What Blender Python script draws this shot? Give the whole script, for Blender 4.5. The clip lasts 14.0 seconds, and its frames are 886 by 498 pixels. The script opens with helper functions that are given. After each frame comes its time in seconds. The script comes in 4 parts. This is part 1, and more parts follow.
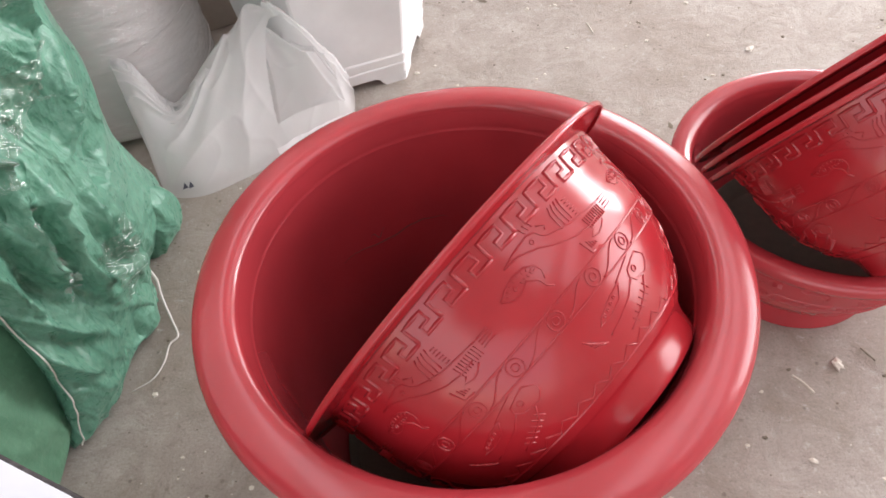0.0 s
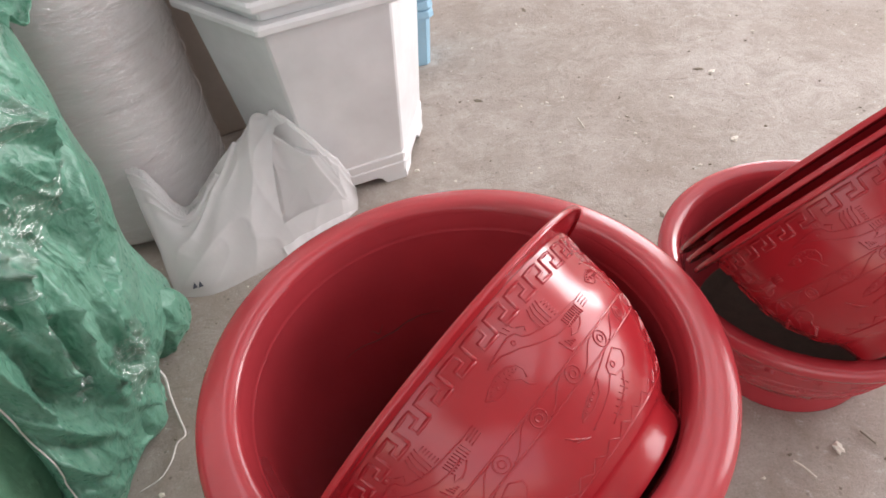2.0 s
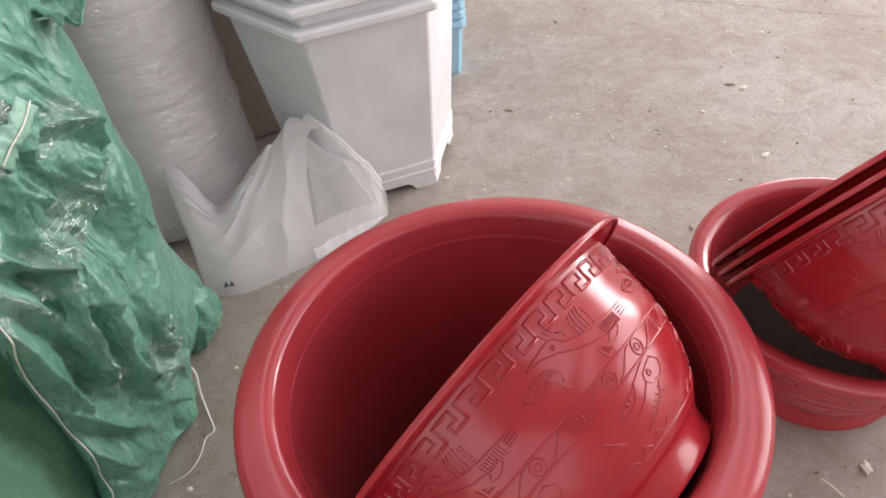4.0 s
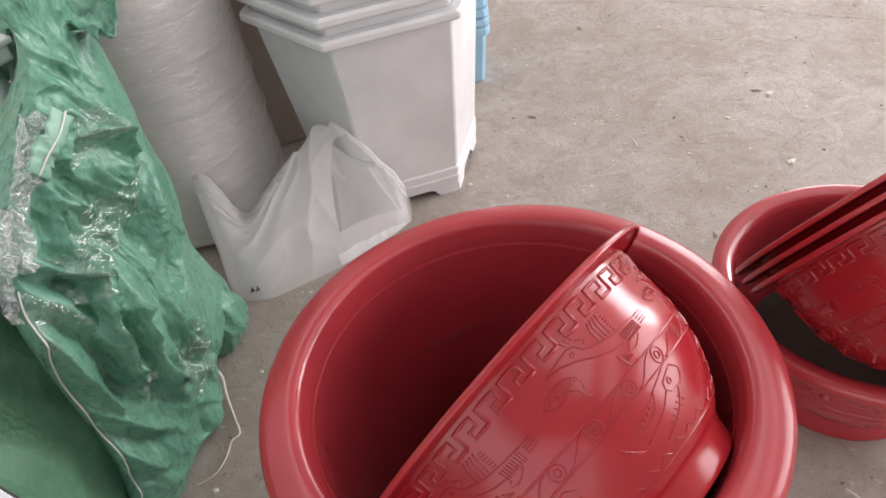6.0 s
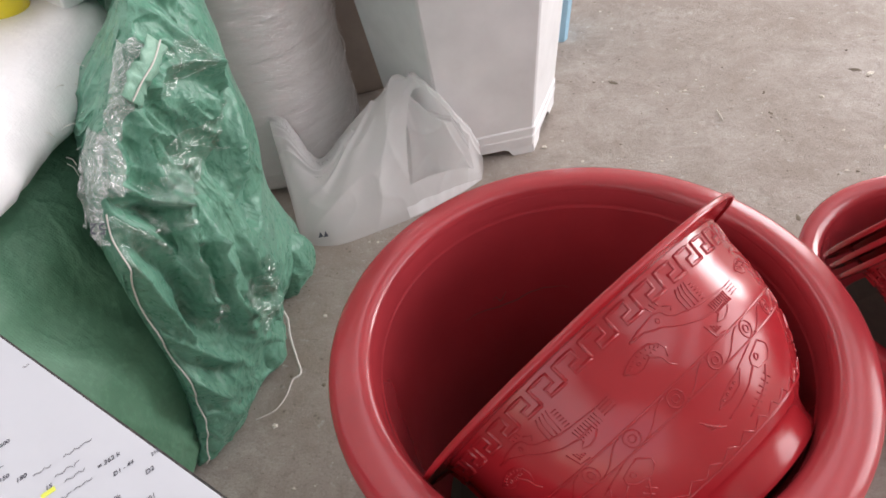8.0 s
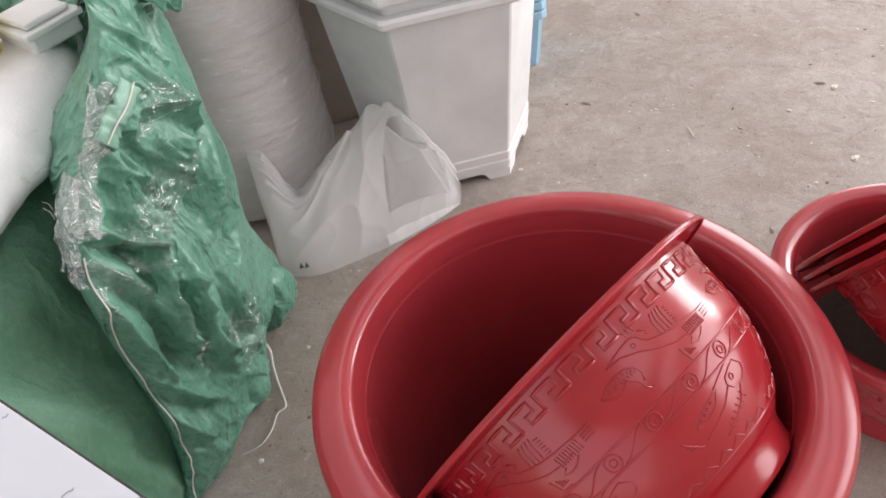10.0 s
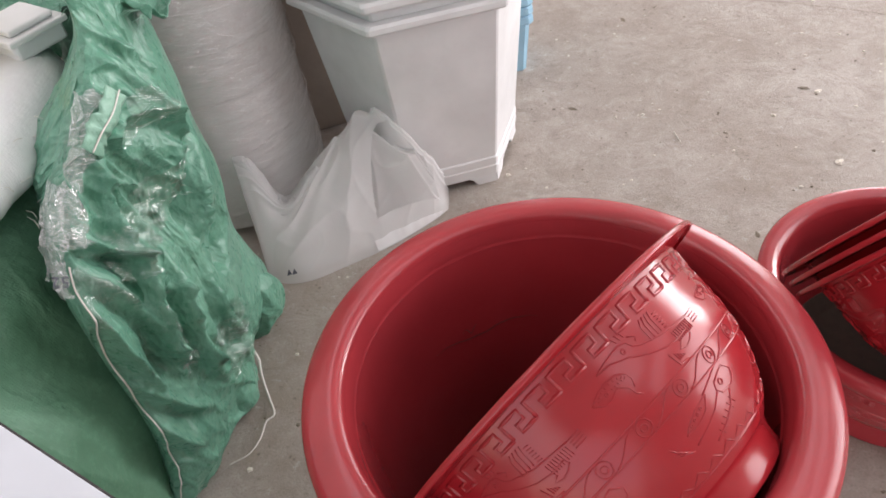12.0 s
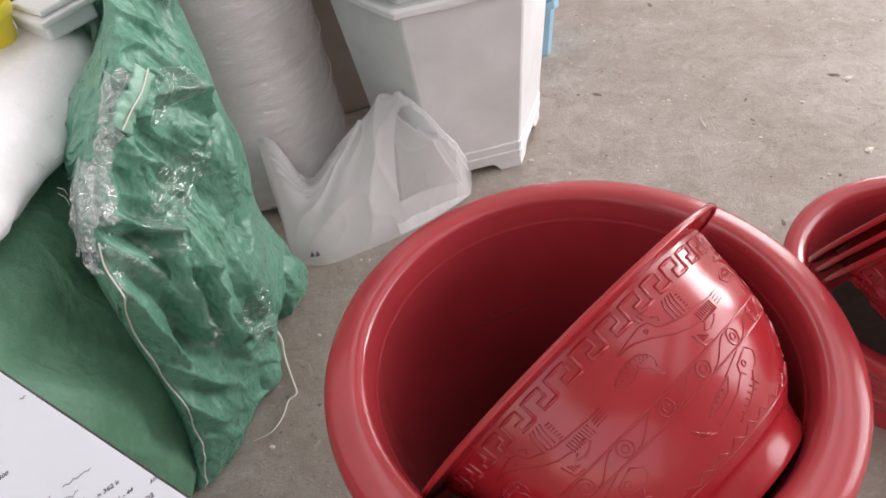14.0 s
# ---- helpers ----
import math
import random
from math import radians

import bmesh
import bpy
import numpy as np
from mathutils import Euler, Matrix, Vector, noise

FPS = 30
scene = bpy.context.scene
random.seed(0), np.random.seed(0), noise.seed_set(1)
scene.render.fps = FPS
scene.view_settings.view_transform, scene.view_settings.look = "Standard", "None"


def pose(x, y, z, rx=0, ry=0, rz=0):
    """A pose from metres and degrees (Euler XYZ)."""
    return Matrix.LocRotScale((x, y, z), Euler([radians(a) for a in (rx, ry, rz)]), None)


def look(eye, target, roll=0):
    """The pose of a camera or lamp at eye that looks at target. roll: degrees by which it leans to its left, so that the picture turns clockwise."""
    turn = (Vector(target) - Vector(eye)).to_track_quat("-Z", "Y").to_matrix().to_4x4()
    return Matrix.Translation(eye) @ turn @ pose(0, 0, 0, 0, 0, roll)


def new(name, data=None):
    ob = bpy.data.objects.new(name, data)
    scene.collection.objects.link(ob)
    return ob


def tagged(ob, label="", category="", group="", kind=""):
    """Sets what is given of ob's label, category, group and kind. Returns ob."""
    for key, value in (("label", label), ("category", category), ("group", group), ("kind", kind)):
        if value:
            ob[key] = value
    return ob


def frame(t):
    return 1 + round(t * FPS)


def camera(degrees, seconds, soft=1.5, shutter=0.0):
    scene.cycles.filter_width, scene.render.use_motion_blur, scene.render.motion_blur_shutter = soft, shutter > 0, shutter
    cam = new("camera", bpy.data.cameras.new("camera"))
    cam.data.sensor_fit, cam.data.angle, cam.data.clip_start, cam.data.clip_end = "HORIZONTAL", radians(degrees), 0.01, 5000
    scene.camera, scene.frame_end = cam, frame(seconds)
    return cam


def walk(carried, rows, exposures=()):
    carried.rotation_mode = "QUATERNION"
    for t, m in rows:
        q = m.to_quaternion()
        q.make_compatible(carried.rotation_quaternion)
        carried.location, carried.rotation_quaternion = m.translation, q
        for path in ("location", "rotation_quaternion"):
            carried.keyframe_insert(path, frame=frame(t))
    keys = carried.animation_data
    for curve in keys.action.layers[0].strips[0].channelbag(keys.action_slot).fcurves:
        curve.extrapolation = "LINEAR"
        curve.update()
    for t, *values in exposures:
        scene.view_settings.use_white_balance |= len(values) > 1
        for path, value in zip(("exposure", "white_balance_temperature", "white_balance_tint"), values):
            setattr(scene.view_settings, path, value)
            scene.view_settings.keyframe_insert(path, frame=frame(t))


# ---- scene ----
cam = camera(63.26, 14.0, soft=1.7)
# seconds, place in metres, turn in degrees
ROWS = [
    (0.0, 0.0001, 0.0001, 1.0704, 38.767, 4.494, -0.000),
    (0.5, 0.0126, 0.0224, 1.0641, 38.655, 5.125, -1.267),
    (1.0, 0.0117, 0.0126, 1.0858, 42.296, 5.434, 0.771),
    (1.5, 0.0183, 0.0076, 1.0912, 44.550, 6.044, 0.352),
    (2.0, 0.0275, -0.0144, 1.1130, 45.325, 6.255, -0.541),
    (2.5, 0.0329, -0.0181, 1.1162, 45.626, 6.317, -1.569),
    (3.0, 0.0209, -0.0226, 1.1191, 46.072, 6.162, 0.038),
    (5.5, 0.0016, -0.0315, 1.1271, 46.449, 6.443, 2.638),
    (6.0, 0.0093, -0.0341, 1.1315, 46.845, 7.156, 3.280),
    (6.5, 0.0001, -0.0359, 1.1311, 46.936, 7.114, 4.255),
    (7.0, -0.0235, -0.0462, 1.1122, 45.155, 6.844, 11.127),
    (7.5, -0.0172, -0.0403, 1.1150, 44.656, 6.813, 9.577),
    (8.0, -0.0226, -0.0385, 1.1169, 44.778, 6.832, 9.658),
    (10.5, -0.0131, -0.0324, 1.1326, 46.209, 7.375, 6.755),
    (11.0, -0.0185, -0.0298, 1.1298, 46.212, 6.925, 6.766),
    (11.5, -0.0177, -0.0328, 1.1323, 46.395, 6.952, 6.342),
    (12.0, -0.0158, -0.0324, 1.1327, 46.301, 7.099, 6.178),
    (12.5, -0.0146, -0.0330, 1.1350, 46.468, 7.620, 5.929),
    (13.0, -0.0201, -0.0417, 1.1393, 46.805, 7.492, 7.168),
    (13.5, -0.0199, -0.0451, 1.1377, 46.733, 7.422, 7.132),
    (14.0, -0.0185, -0.0421, 1.1283, 45.603, 7.699, 7.886),
]
walk(cam, [(t, pose(x, y, z, rx, ry, rz)) for t, x, y, z, rx, ry, rz in ROWS],
     exposures=[(0.0, 0.0), (0.7, -0.02), (1.5, -0.18), (3.0, -0.30), (5.5, -0.38), (6.5, -0.38), (7.2, -0.42), (8.2, -0.42), (10.3, -0.40), (14.0, -0.40)])

# ---- world and light ----
world = bpy.data.worlds.new("sky")
scene.world = world
world.use_nodes = True
wn = world.node_tree
sky = wn.nodes.new("ShaderNodeTexSky")
sky.sky_type, sky.sun_disc, sky.sun_elevation, sky.sun_rotation = "NISHITA", False, radians(38), radians(200)
wn.links.new(sky.outputs[0], wn.nodes["Background"].inputs[0])
wn.nodes["Background"].inputs[1].default_value = 0.12
scene.view_settings.exposure = 0.0


def opening_light(name, eye, target, w, h, power, colour):
    lamp = bpy.data.lights.new(name, "AREA")
    lamp.shape, lamp.size, lamp.size_y, lamp.energy, lamp.color = "RECTANGLE", w, h, power, colour
    ob = new(name, lamp)
    ob.matrix_world = look(eye, target)
    return ob


DAY = (1.0, 0.955, 0.975)
opening_light("east_door_daylight", (4.92, 4.35, 1.60), (0.5, 0.9, 0.5), 1.1, 2.5, 215, DAY)
# broad soft fill panel added on the unseen east side, brightens the sacks
opening_light("wide_east_fill", (4.92, 1.75, 1.40), (-0.4, 0.9, 0.4), 3.0, 2.6, 195, DAY)
opening_light("north_door_daylight", (2.7, 5.92, 1.35), (1.2, 0.9, 0.5), 1.8, 2.6, 125, DAY)
# large dim fill added behind the camera to brighten the fronts
opening_light("south_fill", (0.3, -3.94, 1.75), (0.2, 1.0, 0.6), 5.0, 3.4, 75, DAY)
# x of three soft overhead fill strips, added to lighten the tub's inside
ROOF_FILLS = (-1.9, 2.1, 3.9)
for x in ROOF_FILLS:
    opening_light("roof_fill", (x, 1.6, 3.88), (x, 1.6, 0), 1.0, 5.6, 56, DAY)


# ---- materials ----
def mat(name, build):
    m = bpy.data.materials.new(name)
    m.use_nodes = True
    build(m.node_tree, m.node_tree.nodes["Principled BSDF"])
    return m


def tex(nt, kind, **sockets):
    n = nt.nodes.new(kind)
    for k, v in sockets.items():
        n.inputs[k.replace("_", " ")].default_value = v
    return n


def coords(nt, scale=(1, 1, 1), use="Object"):
    c = nt.nodes.new("ShaderNodeTexCoord")
    m = nt.nodes.new("ShaderNodeMapping")
    m.inputs["Scale"].default_value = scale
    nt.links.new(c.outputs[use], m.inputs[0])
    return m.outputs[0]


def ramp(nt, value, stops):
    r = nt.nodes.new("ShaderNodeValToRGB")
    while len(r.color_ramp.elements) < len(stops):
        r.color_ramp.elements.new(0.5)
    for e, (at, col) in zip(r.color_ramp.elements, stops):
        e.position, e.color = at, (*col, 1) if len(col) == 3 else col
    nt.links.new(value, r.inputs[0])
    return r.outputs[0]


def mixed(nt, fac, a, b, how="MIX"):
    n = nt.nodes.new("ShaderNodeMix")
    n.data_type, n.blend_type = "RGBA", how
    for sock, v in ((n.inputs[0], fac), (n.inputs[6], a), (n.inputs[7], b)):
        if hasattr(v, "is_output"):
            nt.links.new(v, sock)
        else:
            sock.default_value = v if isinstance(v, float) else (*v, 1)
    return n.outputs[2]


def bump(nt, bsdf, height, strength, distance, under=None):
    b = nt.nodes.new("ShaderNodeBump")
    b.inputs["Strength"].default_value, b.inputs["Distance"].default_value = strength, distance
    nt.links.new(height, b.inputs["Height"])
    if under:
        nt.links.new(under, b.inputs["Normal"])
    nt.links.new(b.outputs[0], bsdf.inputs["Normal"])
    return b.outputs[0]


def plastic(name, colour, rough, worn=0.25, dust=(0.6, 0.55, 0.5), relief=0.08):
    def build(nt, p):
        c = coords(nt)
        big = tex(nt, "ShaderNodeTexNoise", Scale=7.0, Detail=4.0)
        fine = tex(nt, "ShaderNodeTexNoise", Scale=160.0, Detail=3.0)
        scr = tex(nt, "ShaderNodeTexNoise", Scale=38.0, Detail=6.0, Distortion=1.5)
        for n in (big, fine, scr):
            nt.links.new(c, n.inputs["Vector"])
        dark = tuple(0.82 * v for v in colour)
        base = mixed(nt, ramp(nt, big.outputs[0], [(0.3, (0, 0, 0)), (0.7, (1, 1, 1))]), dark, colour)
        film = ramp(nt, scr.outputs[0], [(0.55, (0, 0, 0)), (0.8, (worn * 0.5,) * 3)])
        nt.links.new(mixed(nt, film, base, dust), p.inputs["Base Color"])
        if not worn:
            scr = big
        nt.links.new(ramp(nt, scr.outputs[0], [(0.3, (rough * 0.92,) * 3), (0.75, (min(1, rough * 1.2),) * 3)]), p.inputs["Roughness"])
        bump(nt, p, fine.outputs[0], relief, 0.0006)
        p.inputs["IOR"].default_value = 1.5
    return mat(name, build)


RED = plastic("red_plastic", (0.35, 0.016, 0.023), 0.19, worn=0.0, relief=0.05)
RED_MATT = plastic("dull_red_plastic", (0.400, 0.040, 0.050), 0.20, worn=0.0, relief=0.02)
WHITE = plastic("white_plastic", (0.77, 0.77, 0.77), 0.42, worn=0.14, dust=(0.5, 0.44, 0.36))
BLUE = plastic("light_blue_plastic", (0.36, 0.60, 0.76), 0.38)
YELLOW = plastic("yellow_plastic", (0.80, 0.66, 0.03), 0.35)
BLACK = plastic("black_card", (0.03, 0.025, 0.025), 0.5)


def build_concrete(nt, p):
    c = coords(nt)
    a = tex(nt, "ShaderNodeTexNoise", Scale=1.9, Detail=7.0, Roughness=0.66, Distortion=0.5)
    b = tex(nt, "ShaderNodeTexNoise", Scale=11.0, Detail=9.0, Roughness=0.74, Distortion=0.8)
    m = tex(nt, "ShaderNodeTexNoise", Scale=42.0, Detail=7.0, Roughness=0.72)
    g = tex(nt, "ShaderNodeTexNoise", Scale=240.0, Detail=4.0, Roughness=0.75)
    pit = tex(nt, "ShaderNodeTexVoronoi", Scale=34.0)
    for n in (a, b, m, g, pit):
        nt.links.new(c, n.inputs["Vector"])
    base = mixed(nt, ramp(nt, a.outputs[0], [(0.36, (0, 0, 0)), (0.64, (1, 1, 1))]), (0.312, 0.262, 0.224), (0.425, 0.382, 0.345))
    base = mixed(nt, ramp(nt, b.outputs[0], [(0.46, (0.0,) * 3), (0.66, (0.75,) * 3)]), base, (0.27, 0.225, 0.185))
    base = mixed(nt, ramp(nt, b.outputs[0], [(0.30, (0.32,) * 3), (0.44, (0.0,) * 3)]), base, (0.54, 0.515, 0.485))
    base = mixed(nt, ramp(nt, m.outputs[0], [(0.56, (0.0,) * 3), (0.70, (0.7,) * 3)]), base, (0.22, 0.185, 0.15))
    base = mixed(nt, ramp(nt, m.outputs[0], [(0.30, (0.6,) * 3), (0.42, (0.0,) * 3)]), base, (0.57, 0.55, 0.53))
    base = mixed(nt, ramp(nt, g.outputs[0], [(0.34, (0.5,) * 3), (0.5, (0.0,) * 3)]), base, (0.20, 0.18, 0.155))
    base = mixed(nt, ramp(nt, g.outputs[0], [(0.60, (0.0,) * 3), (0.74, (0.5,) * 3)]), base, (0.62, 0.60, 0.57))
    dots = ramp(nt, pit.outputs["Distance"], [(0.06, (0.7,) * 3), (0.15, (0.0,) * 3)])
    patch = ramp(nt, b.outputs[0], [(0.46, (0, 0, 0)), (0.56, (1, 1, 1))])
    base = mixed(nt, mixed(nt, 1.0, dots, patch, "MULTIPLY"), base, (0.13, 0.105, 0.085))
    nt.links.new(base, p.inputs["Base Color"])
    p.inputs["Roughness"].default_value = 0.74
    n1 = bump(nt, p, b.outputs[0], 0.7, 0.007)
    n2 = bump(nt, p, m.outputs[0], 0.6, 0.003, n1)
    bump(nt, p, g.outputs[0], 0.5, 0.0015, n2)


CONCRETE = mat("concrete", build_concrete)


def build_plaster(nt, p):
    c = coords(nt)
    a = tex(nt, "ShaderNodeTexNoise", Scale=2.5, Detail=6.0)
    nt.links.new(c, a.inputs["Vector"])
    nt.links.new(mixed(nt, a.outputs[0], (0.68, 0.66, 0.64), (0.80, 0.78, 0.76)), p.inputs["Base Color"])
    p.inputs["Roughness"].default_value = 0.85
    bump(nt, p, a.outputs[0], 0.3, 0.004)


PLASTER = mat("plaster", build_plaster)


def woven(name, colour, light, rough, size=520.0, crumple=0.0):
    def build(nt, p):
        c = coords(nt)
        wa = tex(nt, "ShaderNodeTexWave", Scale=size / 6.28, Distortion=0.4)
        wb = tex(nt, "ShaderNodeTexWave", Scale=size / 6.28, Distortion=0.4)
        wa.bands_direction, wb.bands_direction = "Z", "Y"
        n = tex(nt, "ShaderNodeTexNoise", Scale=5.0, Detail=7.0, Roughness=0.65)
        s = tex(nt, "ShaderNodeTexNoise", Scale=60.0, Detail=5.0, Roughness=0.7)
        for k in (wa, wb, n, s):
            nt.links.new(c, k.inputs["Vector"])
        base = mixed(nt, ramp(nt, n.outputs[0], [(0.3, (0, 0, 0)), (0.7, (1, 1, 1))]), colour, light)
        base = mixed(nt, ramp(nt, s.outputs[0], [(0.5, (0,) * 3), (0.8, (0.35,) * 3)]), base, tuple(min(1, v * 1.6 + 0.03) for v in light))
        nt.links.new(base, p.inputs["Base Color"])
        nt.links.new(ramp(nt, s.outputs[0], [(0.3, (rough * 0.8,) * 3), (0.8, (min(1, rough * 1.3),) * 3)]), p.inputs["Roughness"])
        weave = mixed(nt, 0.5, wa.outputs[0], wb.outputs[0])
        n1 = bump(nt, p, s.outputs[0], 0.5, 0.003)
        fibre = tex(nt, "ShaderNodeTexNoise", Scale=150.0, Detail=4.0, Roughness=0.7, Distortion=0.6)
        nt.links.new(coords(nt, (1.0, 1.0, 0.45)), fibre.inputs["Vector"])
        n1 = bump(nt, p, fibre.outputs[0], 0.4, 0.0012, n1)
        if crumple:
            # sharp creases: facets of warped cells, drawn out along the fall of the cloth
            warp = tex(nt, "ShaderNodeTexNoise", Scale=9.0, Detail=3.0)
            nt.links.new(coords(nt, (1.0, 1.0, 0.6)), warp.inputs["Vector"])
            for size_, depth, stretch in ((9.0, 0.034, 0.36), (24.0, 0.010, 0.42), (78.0, 0.0030, 0.7)):
                bent = mixed(nt, 0.10, coords(nt, (1.0, 1.0, stretch)), warp.outputs["Color"])
                cells = tex(nt, "ShaderNodeTexVoronoi", Scale=size_)
                nt.links.new(bent, cells.inputs["Vector"])
                n1 = bump(nt, p, cells.outputs["Distance"], crumple, depth, n1)
        bump(nt, p, weave, 0.22, 0.0008, n1)
    return mat(name, build)


GREEN = woven("green_woven_sack", (0.075, 0.215, 0.145), (0.140, 0.320, 0.228), 0.30, crumple=0.8)
GREEN_DARK = woven("deep_green_woven_sack", (0.080, 0.210, 0.125), (0.135, 0.300, 0.190), 0.50, crumple=0.34)
GREEN_PALE = woven("pale_green_hem", (0.16, 0.33, 0.24), (0.26, 0.44, 0.34), 0.4, crumple=0.3)
WHITE_SACK = woven("white_woven_sack", (0.80, 0.79, 0.80), (0.88, 0.87, 0.88), 0.5)


def build_wrap(nt, p):
    c = coords(nt, (1, 1, 7))
    n = tex(nt, "ShaderNodeTexNoise", Scale=9.0, Detail=6.0, Roughness=0.6)
    w = tex(nt, "ShaderNodeTexNoise", Scale=30.0, Detail=5.0, Roughness=0.7, Distortion=1.2)
    for k in (n, w):
        nt.links.new(c, k.inputs["Vector"])
    line = tex(nt, "ShaderNodeTexNoise", Scale=26.0, Detail=4.0, Roughness=0.7, Distortion=0.3)
    nt.links.new(coords(nt, (0.3, 0.3, 15)), line.inputs["Vector"])
    base = mixed(nt, ramp(nt, n.outputs[0], [(0.3, (0, 0, 0)), (0.7, (1, 1, 1))]), (0.73, 0.70, 0.69), (0.82, 0.80, 0.795))
    base = mixed(nt, ramp(nt, line.outputs[0], [(0.5, (0, 0, 0)), (0.66, (0.6, 0.6, 0.6))]), base, (0.86, 0.855, 0.855))
    nt.links.new(base, p.inputs["Base Color"])
    p.inputs["Roughness"].default_value = 0.34
    p.inputs["Coat Weight"].default_value, p.inputs["Coat Roughness"].default_value = 0.9, 0.06
    wr = tex(nt, "ShaderNodeTexNoise", Scale=46.0, Detail=4.0, Roughness=0.55, Distortion=0.8)
    nt.links.new(coords(nt, (1, 1, 1.6)), wr.inputs["Vector"])
    w = wr
    b = nt.nodes.new("ShaderNodeBump")
    b.inputs["Strength"].default_value, b.inputs["Distance"].default_value = 0.8, 0.012
    nt.links.new(w.outputs[0], b.inputs["Height"])
    nt.links.new(b.outputs[0], p.inputs["Coat Normal"])
    bump(nt, p, line.outputs[0], 0.6, 0.004)


WRAP = mat("stretch_wrap", build_wrap)


def build_film(see, tint, rough):
    def build(nt, p):
        c = coords(nt)
        n = tex(nt, "ShaderNodeTexVoronoi", Scale=15.0)
        warp = tex(nt, "ShaderNodeTexNoise", Scale=8.0, Detail=4.0)
        nt.links.new(c, warp.inputs["Vector"])
        drawn = coords(nt, (0.55, 1.25, 0.8))
        nt.links.new(mixed(nt, 0.16, drawn, warp.outputs["Color"]), n.inputs["Vector"])
        p.inputs["Base Color"].default_value = (*tint, 1)
        p.inputs["Roughness"].default_value = rough
        tilt = bump(nt, p, n.outputs["Distance"], 0.2, 0.010)
        clear, trl = nt.nodes.new("ShaderNodeBsdfTransparent"), nt.nodes.new("ShaderNodeBsdfTranslucent")
        trl.inputs[0].default_value = (*tint, 1)
        nt.links.new(tilt, trl.inputs["Normal"])
        m1, m2 = nt.nodes.new("ShaderNodeMixShader"), nt.nodes.new("ShaderNodeMixShader")
        m1.inputs[0].default_value, m2.inputs[0].default_value = 0.4, see
        nt.links.new(p.outputs[0], m1.inputs[1])
        nt.links.new(trl.outputs[0], m1.inputs[2])
        nt.links.new(m1.outputs[0], m2.inputs[1])
        nt.links.new(clear.outputs[0], m2.inputs[2])
        nt.links.new(m2.outputs[0], nt.nodes["Material Output"].inputs[0])
    return build


BAG = mat("translucent_bag_film", build_film(0.46, (0.95, 0.945, 0.945), 0.22))
HEM = mat("welded_bag_hem", build_film(0.25, (0.97, 0.97, 0.98), 0.12))


def build_clear(nt, p):
    nt.nodes.remove(p)
    n = tex(nt, "ShaderNodeTexVoronoi", Scale=58.0)
    warp = tex(nt, "ShaderNodeTexNoise", Scale=24.0, Detail=4.0)
    c = coords(nt)
    nt.links.new(c, warp.inputs["Vector"])
    nt.links.new(mixed(nt, 0.06, c, warp.outputs["Color"]), n.inputs["Vector"])
    b = nt.nodes.new("ShaderNodeBump")
    b.inputs["Strength"].default_value, b.inputs["Distance"].default_value = 1.0, 0.016
    nt.links.new(n.outputs["Distance"], b.inputs["Height"])
    clear, gloss, mix = nt.nodes.new("ShaderNodeBsdfTransparent"), nt.nodes.new("ShaderNodeBsdfGlossy"), nt.nodes.new("ShaderNodeMixShader")
    gloss.inputs["Roughness"].default_value = 0.10
    mix.inputs[0].default_value = 0.25
    nt.links.new(b.outputs[0], gloss.inputs["Normal"])
    haze, milky = nt.nodes.new("ShaderNodeBsdfDiffuse"), nt.nodes.new("ShaderNodeMixShader")
    haze.inputs[0].default_value, milky.inputs[0].default_value = (0.85, 0.88, 0.87, 1), 0.22
    nt.links.new(clear.outputs[0], milky.inputs[1])
    nt.links.new(haze.outputs[0], milky.inputs[2])
    nt.links.new(milky.outputs[0], mix.inputs[1])
    nt.links.new(gloss.outputs[0], mix.inputs[2])
    nt.links.new(mix.outputs[0], nt.nodes["Material Output"].inputs[0])


FILM = mat("clear_film", build_clear)


def build_tape(nt, p):
    nt.nodes.remove(p)
    n = tex(nt, "ShaderNodeTexNoise", Scale=26.0, Detail=4.0, Distortion=1.0)
    nt.links.new(coords(nt, (1.0, 0.6, 1.6)), n.inputs["Vector"])
    b = nt.nodes.new("ShaderNodeBump")
    b.inputs["Strength"].default_value, b.inputs["Distance"].default_value = 1.0, 0.02
    nt.links.new(n.outputs[0], b.inputs["Height"])
    clear, gloss, mix = nt.nodes.new("ShaderNodeBsdfTransparent"), nt.nodes.new("ShaderNodeBsdfGlossy"), nt.nodes.new("ShaderNodeMixShader")
    gloss.inputs["Roughness"].default_value = 0.08
    mix.inputs[0].default_value = 0.15
    nt.links.new(b.outputs[0], gloss.inputs["Normal"])
    nt.links.new(clear.outputs[0], mix.inputs[1])
    nt.links.new(gloss.outputs[0], mix.inputs[2])
    nt.links.new(mix.outputs[0], nt.nodes["Material Output"].inputs[0])


TAPE = mat("clear_tape", build_tape)


def plain(name, a, b, rough, scale=25.0, relief=0.2):
    def build(nt, p):
        c = coords(nt)
        n = tex(nt, "ShaderNodeTexNoise", Scale=scale, Detail=6.0, Roughness=0.65)
        nt.links.new(c, n.inputs["Vector"])
        nt.links.new(mixed(nt, n.outputs[0], a, b), p.inputs["Base Color"])
        p.inputs["Roughness"].default_value = rough
        bump(nt, p, n.outputs[0], relief, 0.002)
    return mat(name, build)


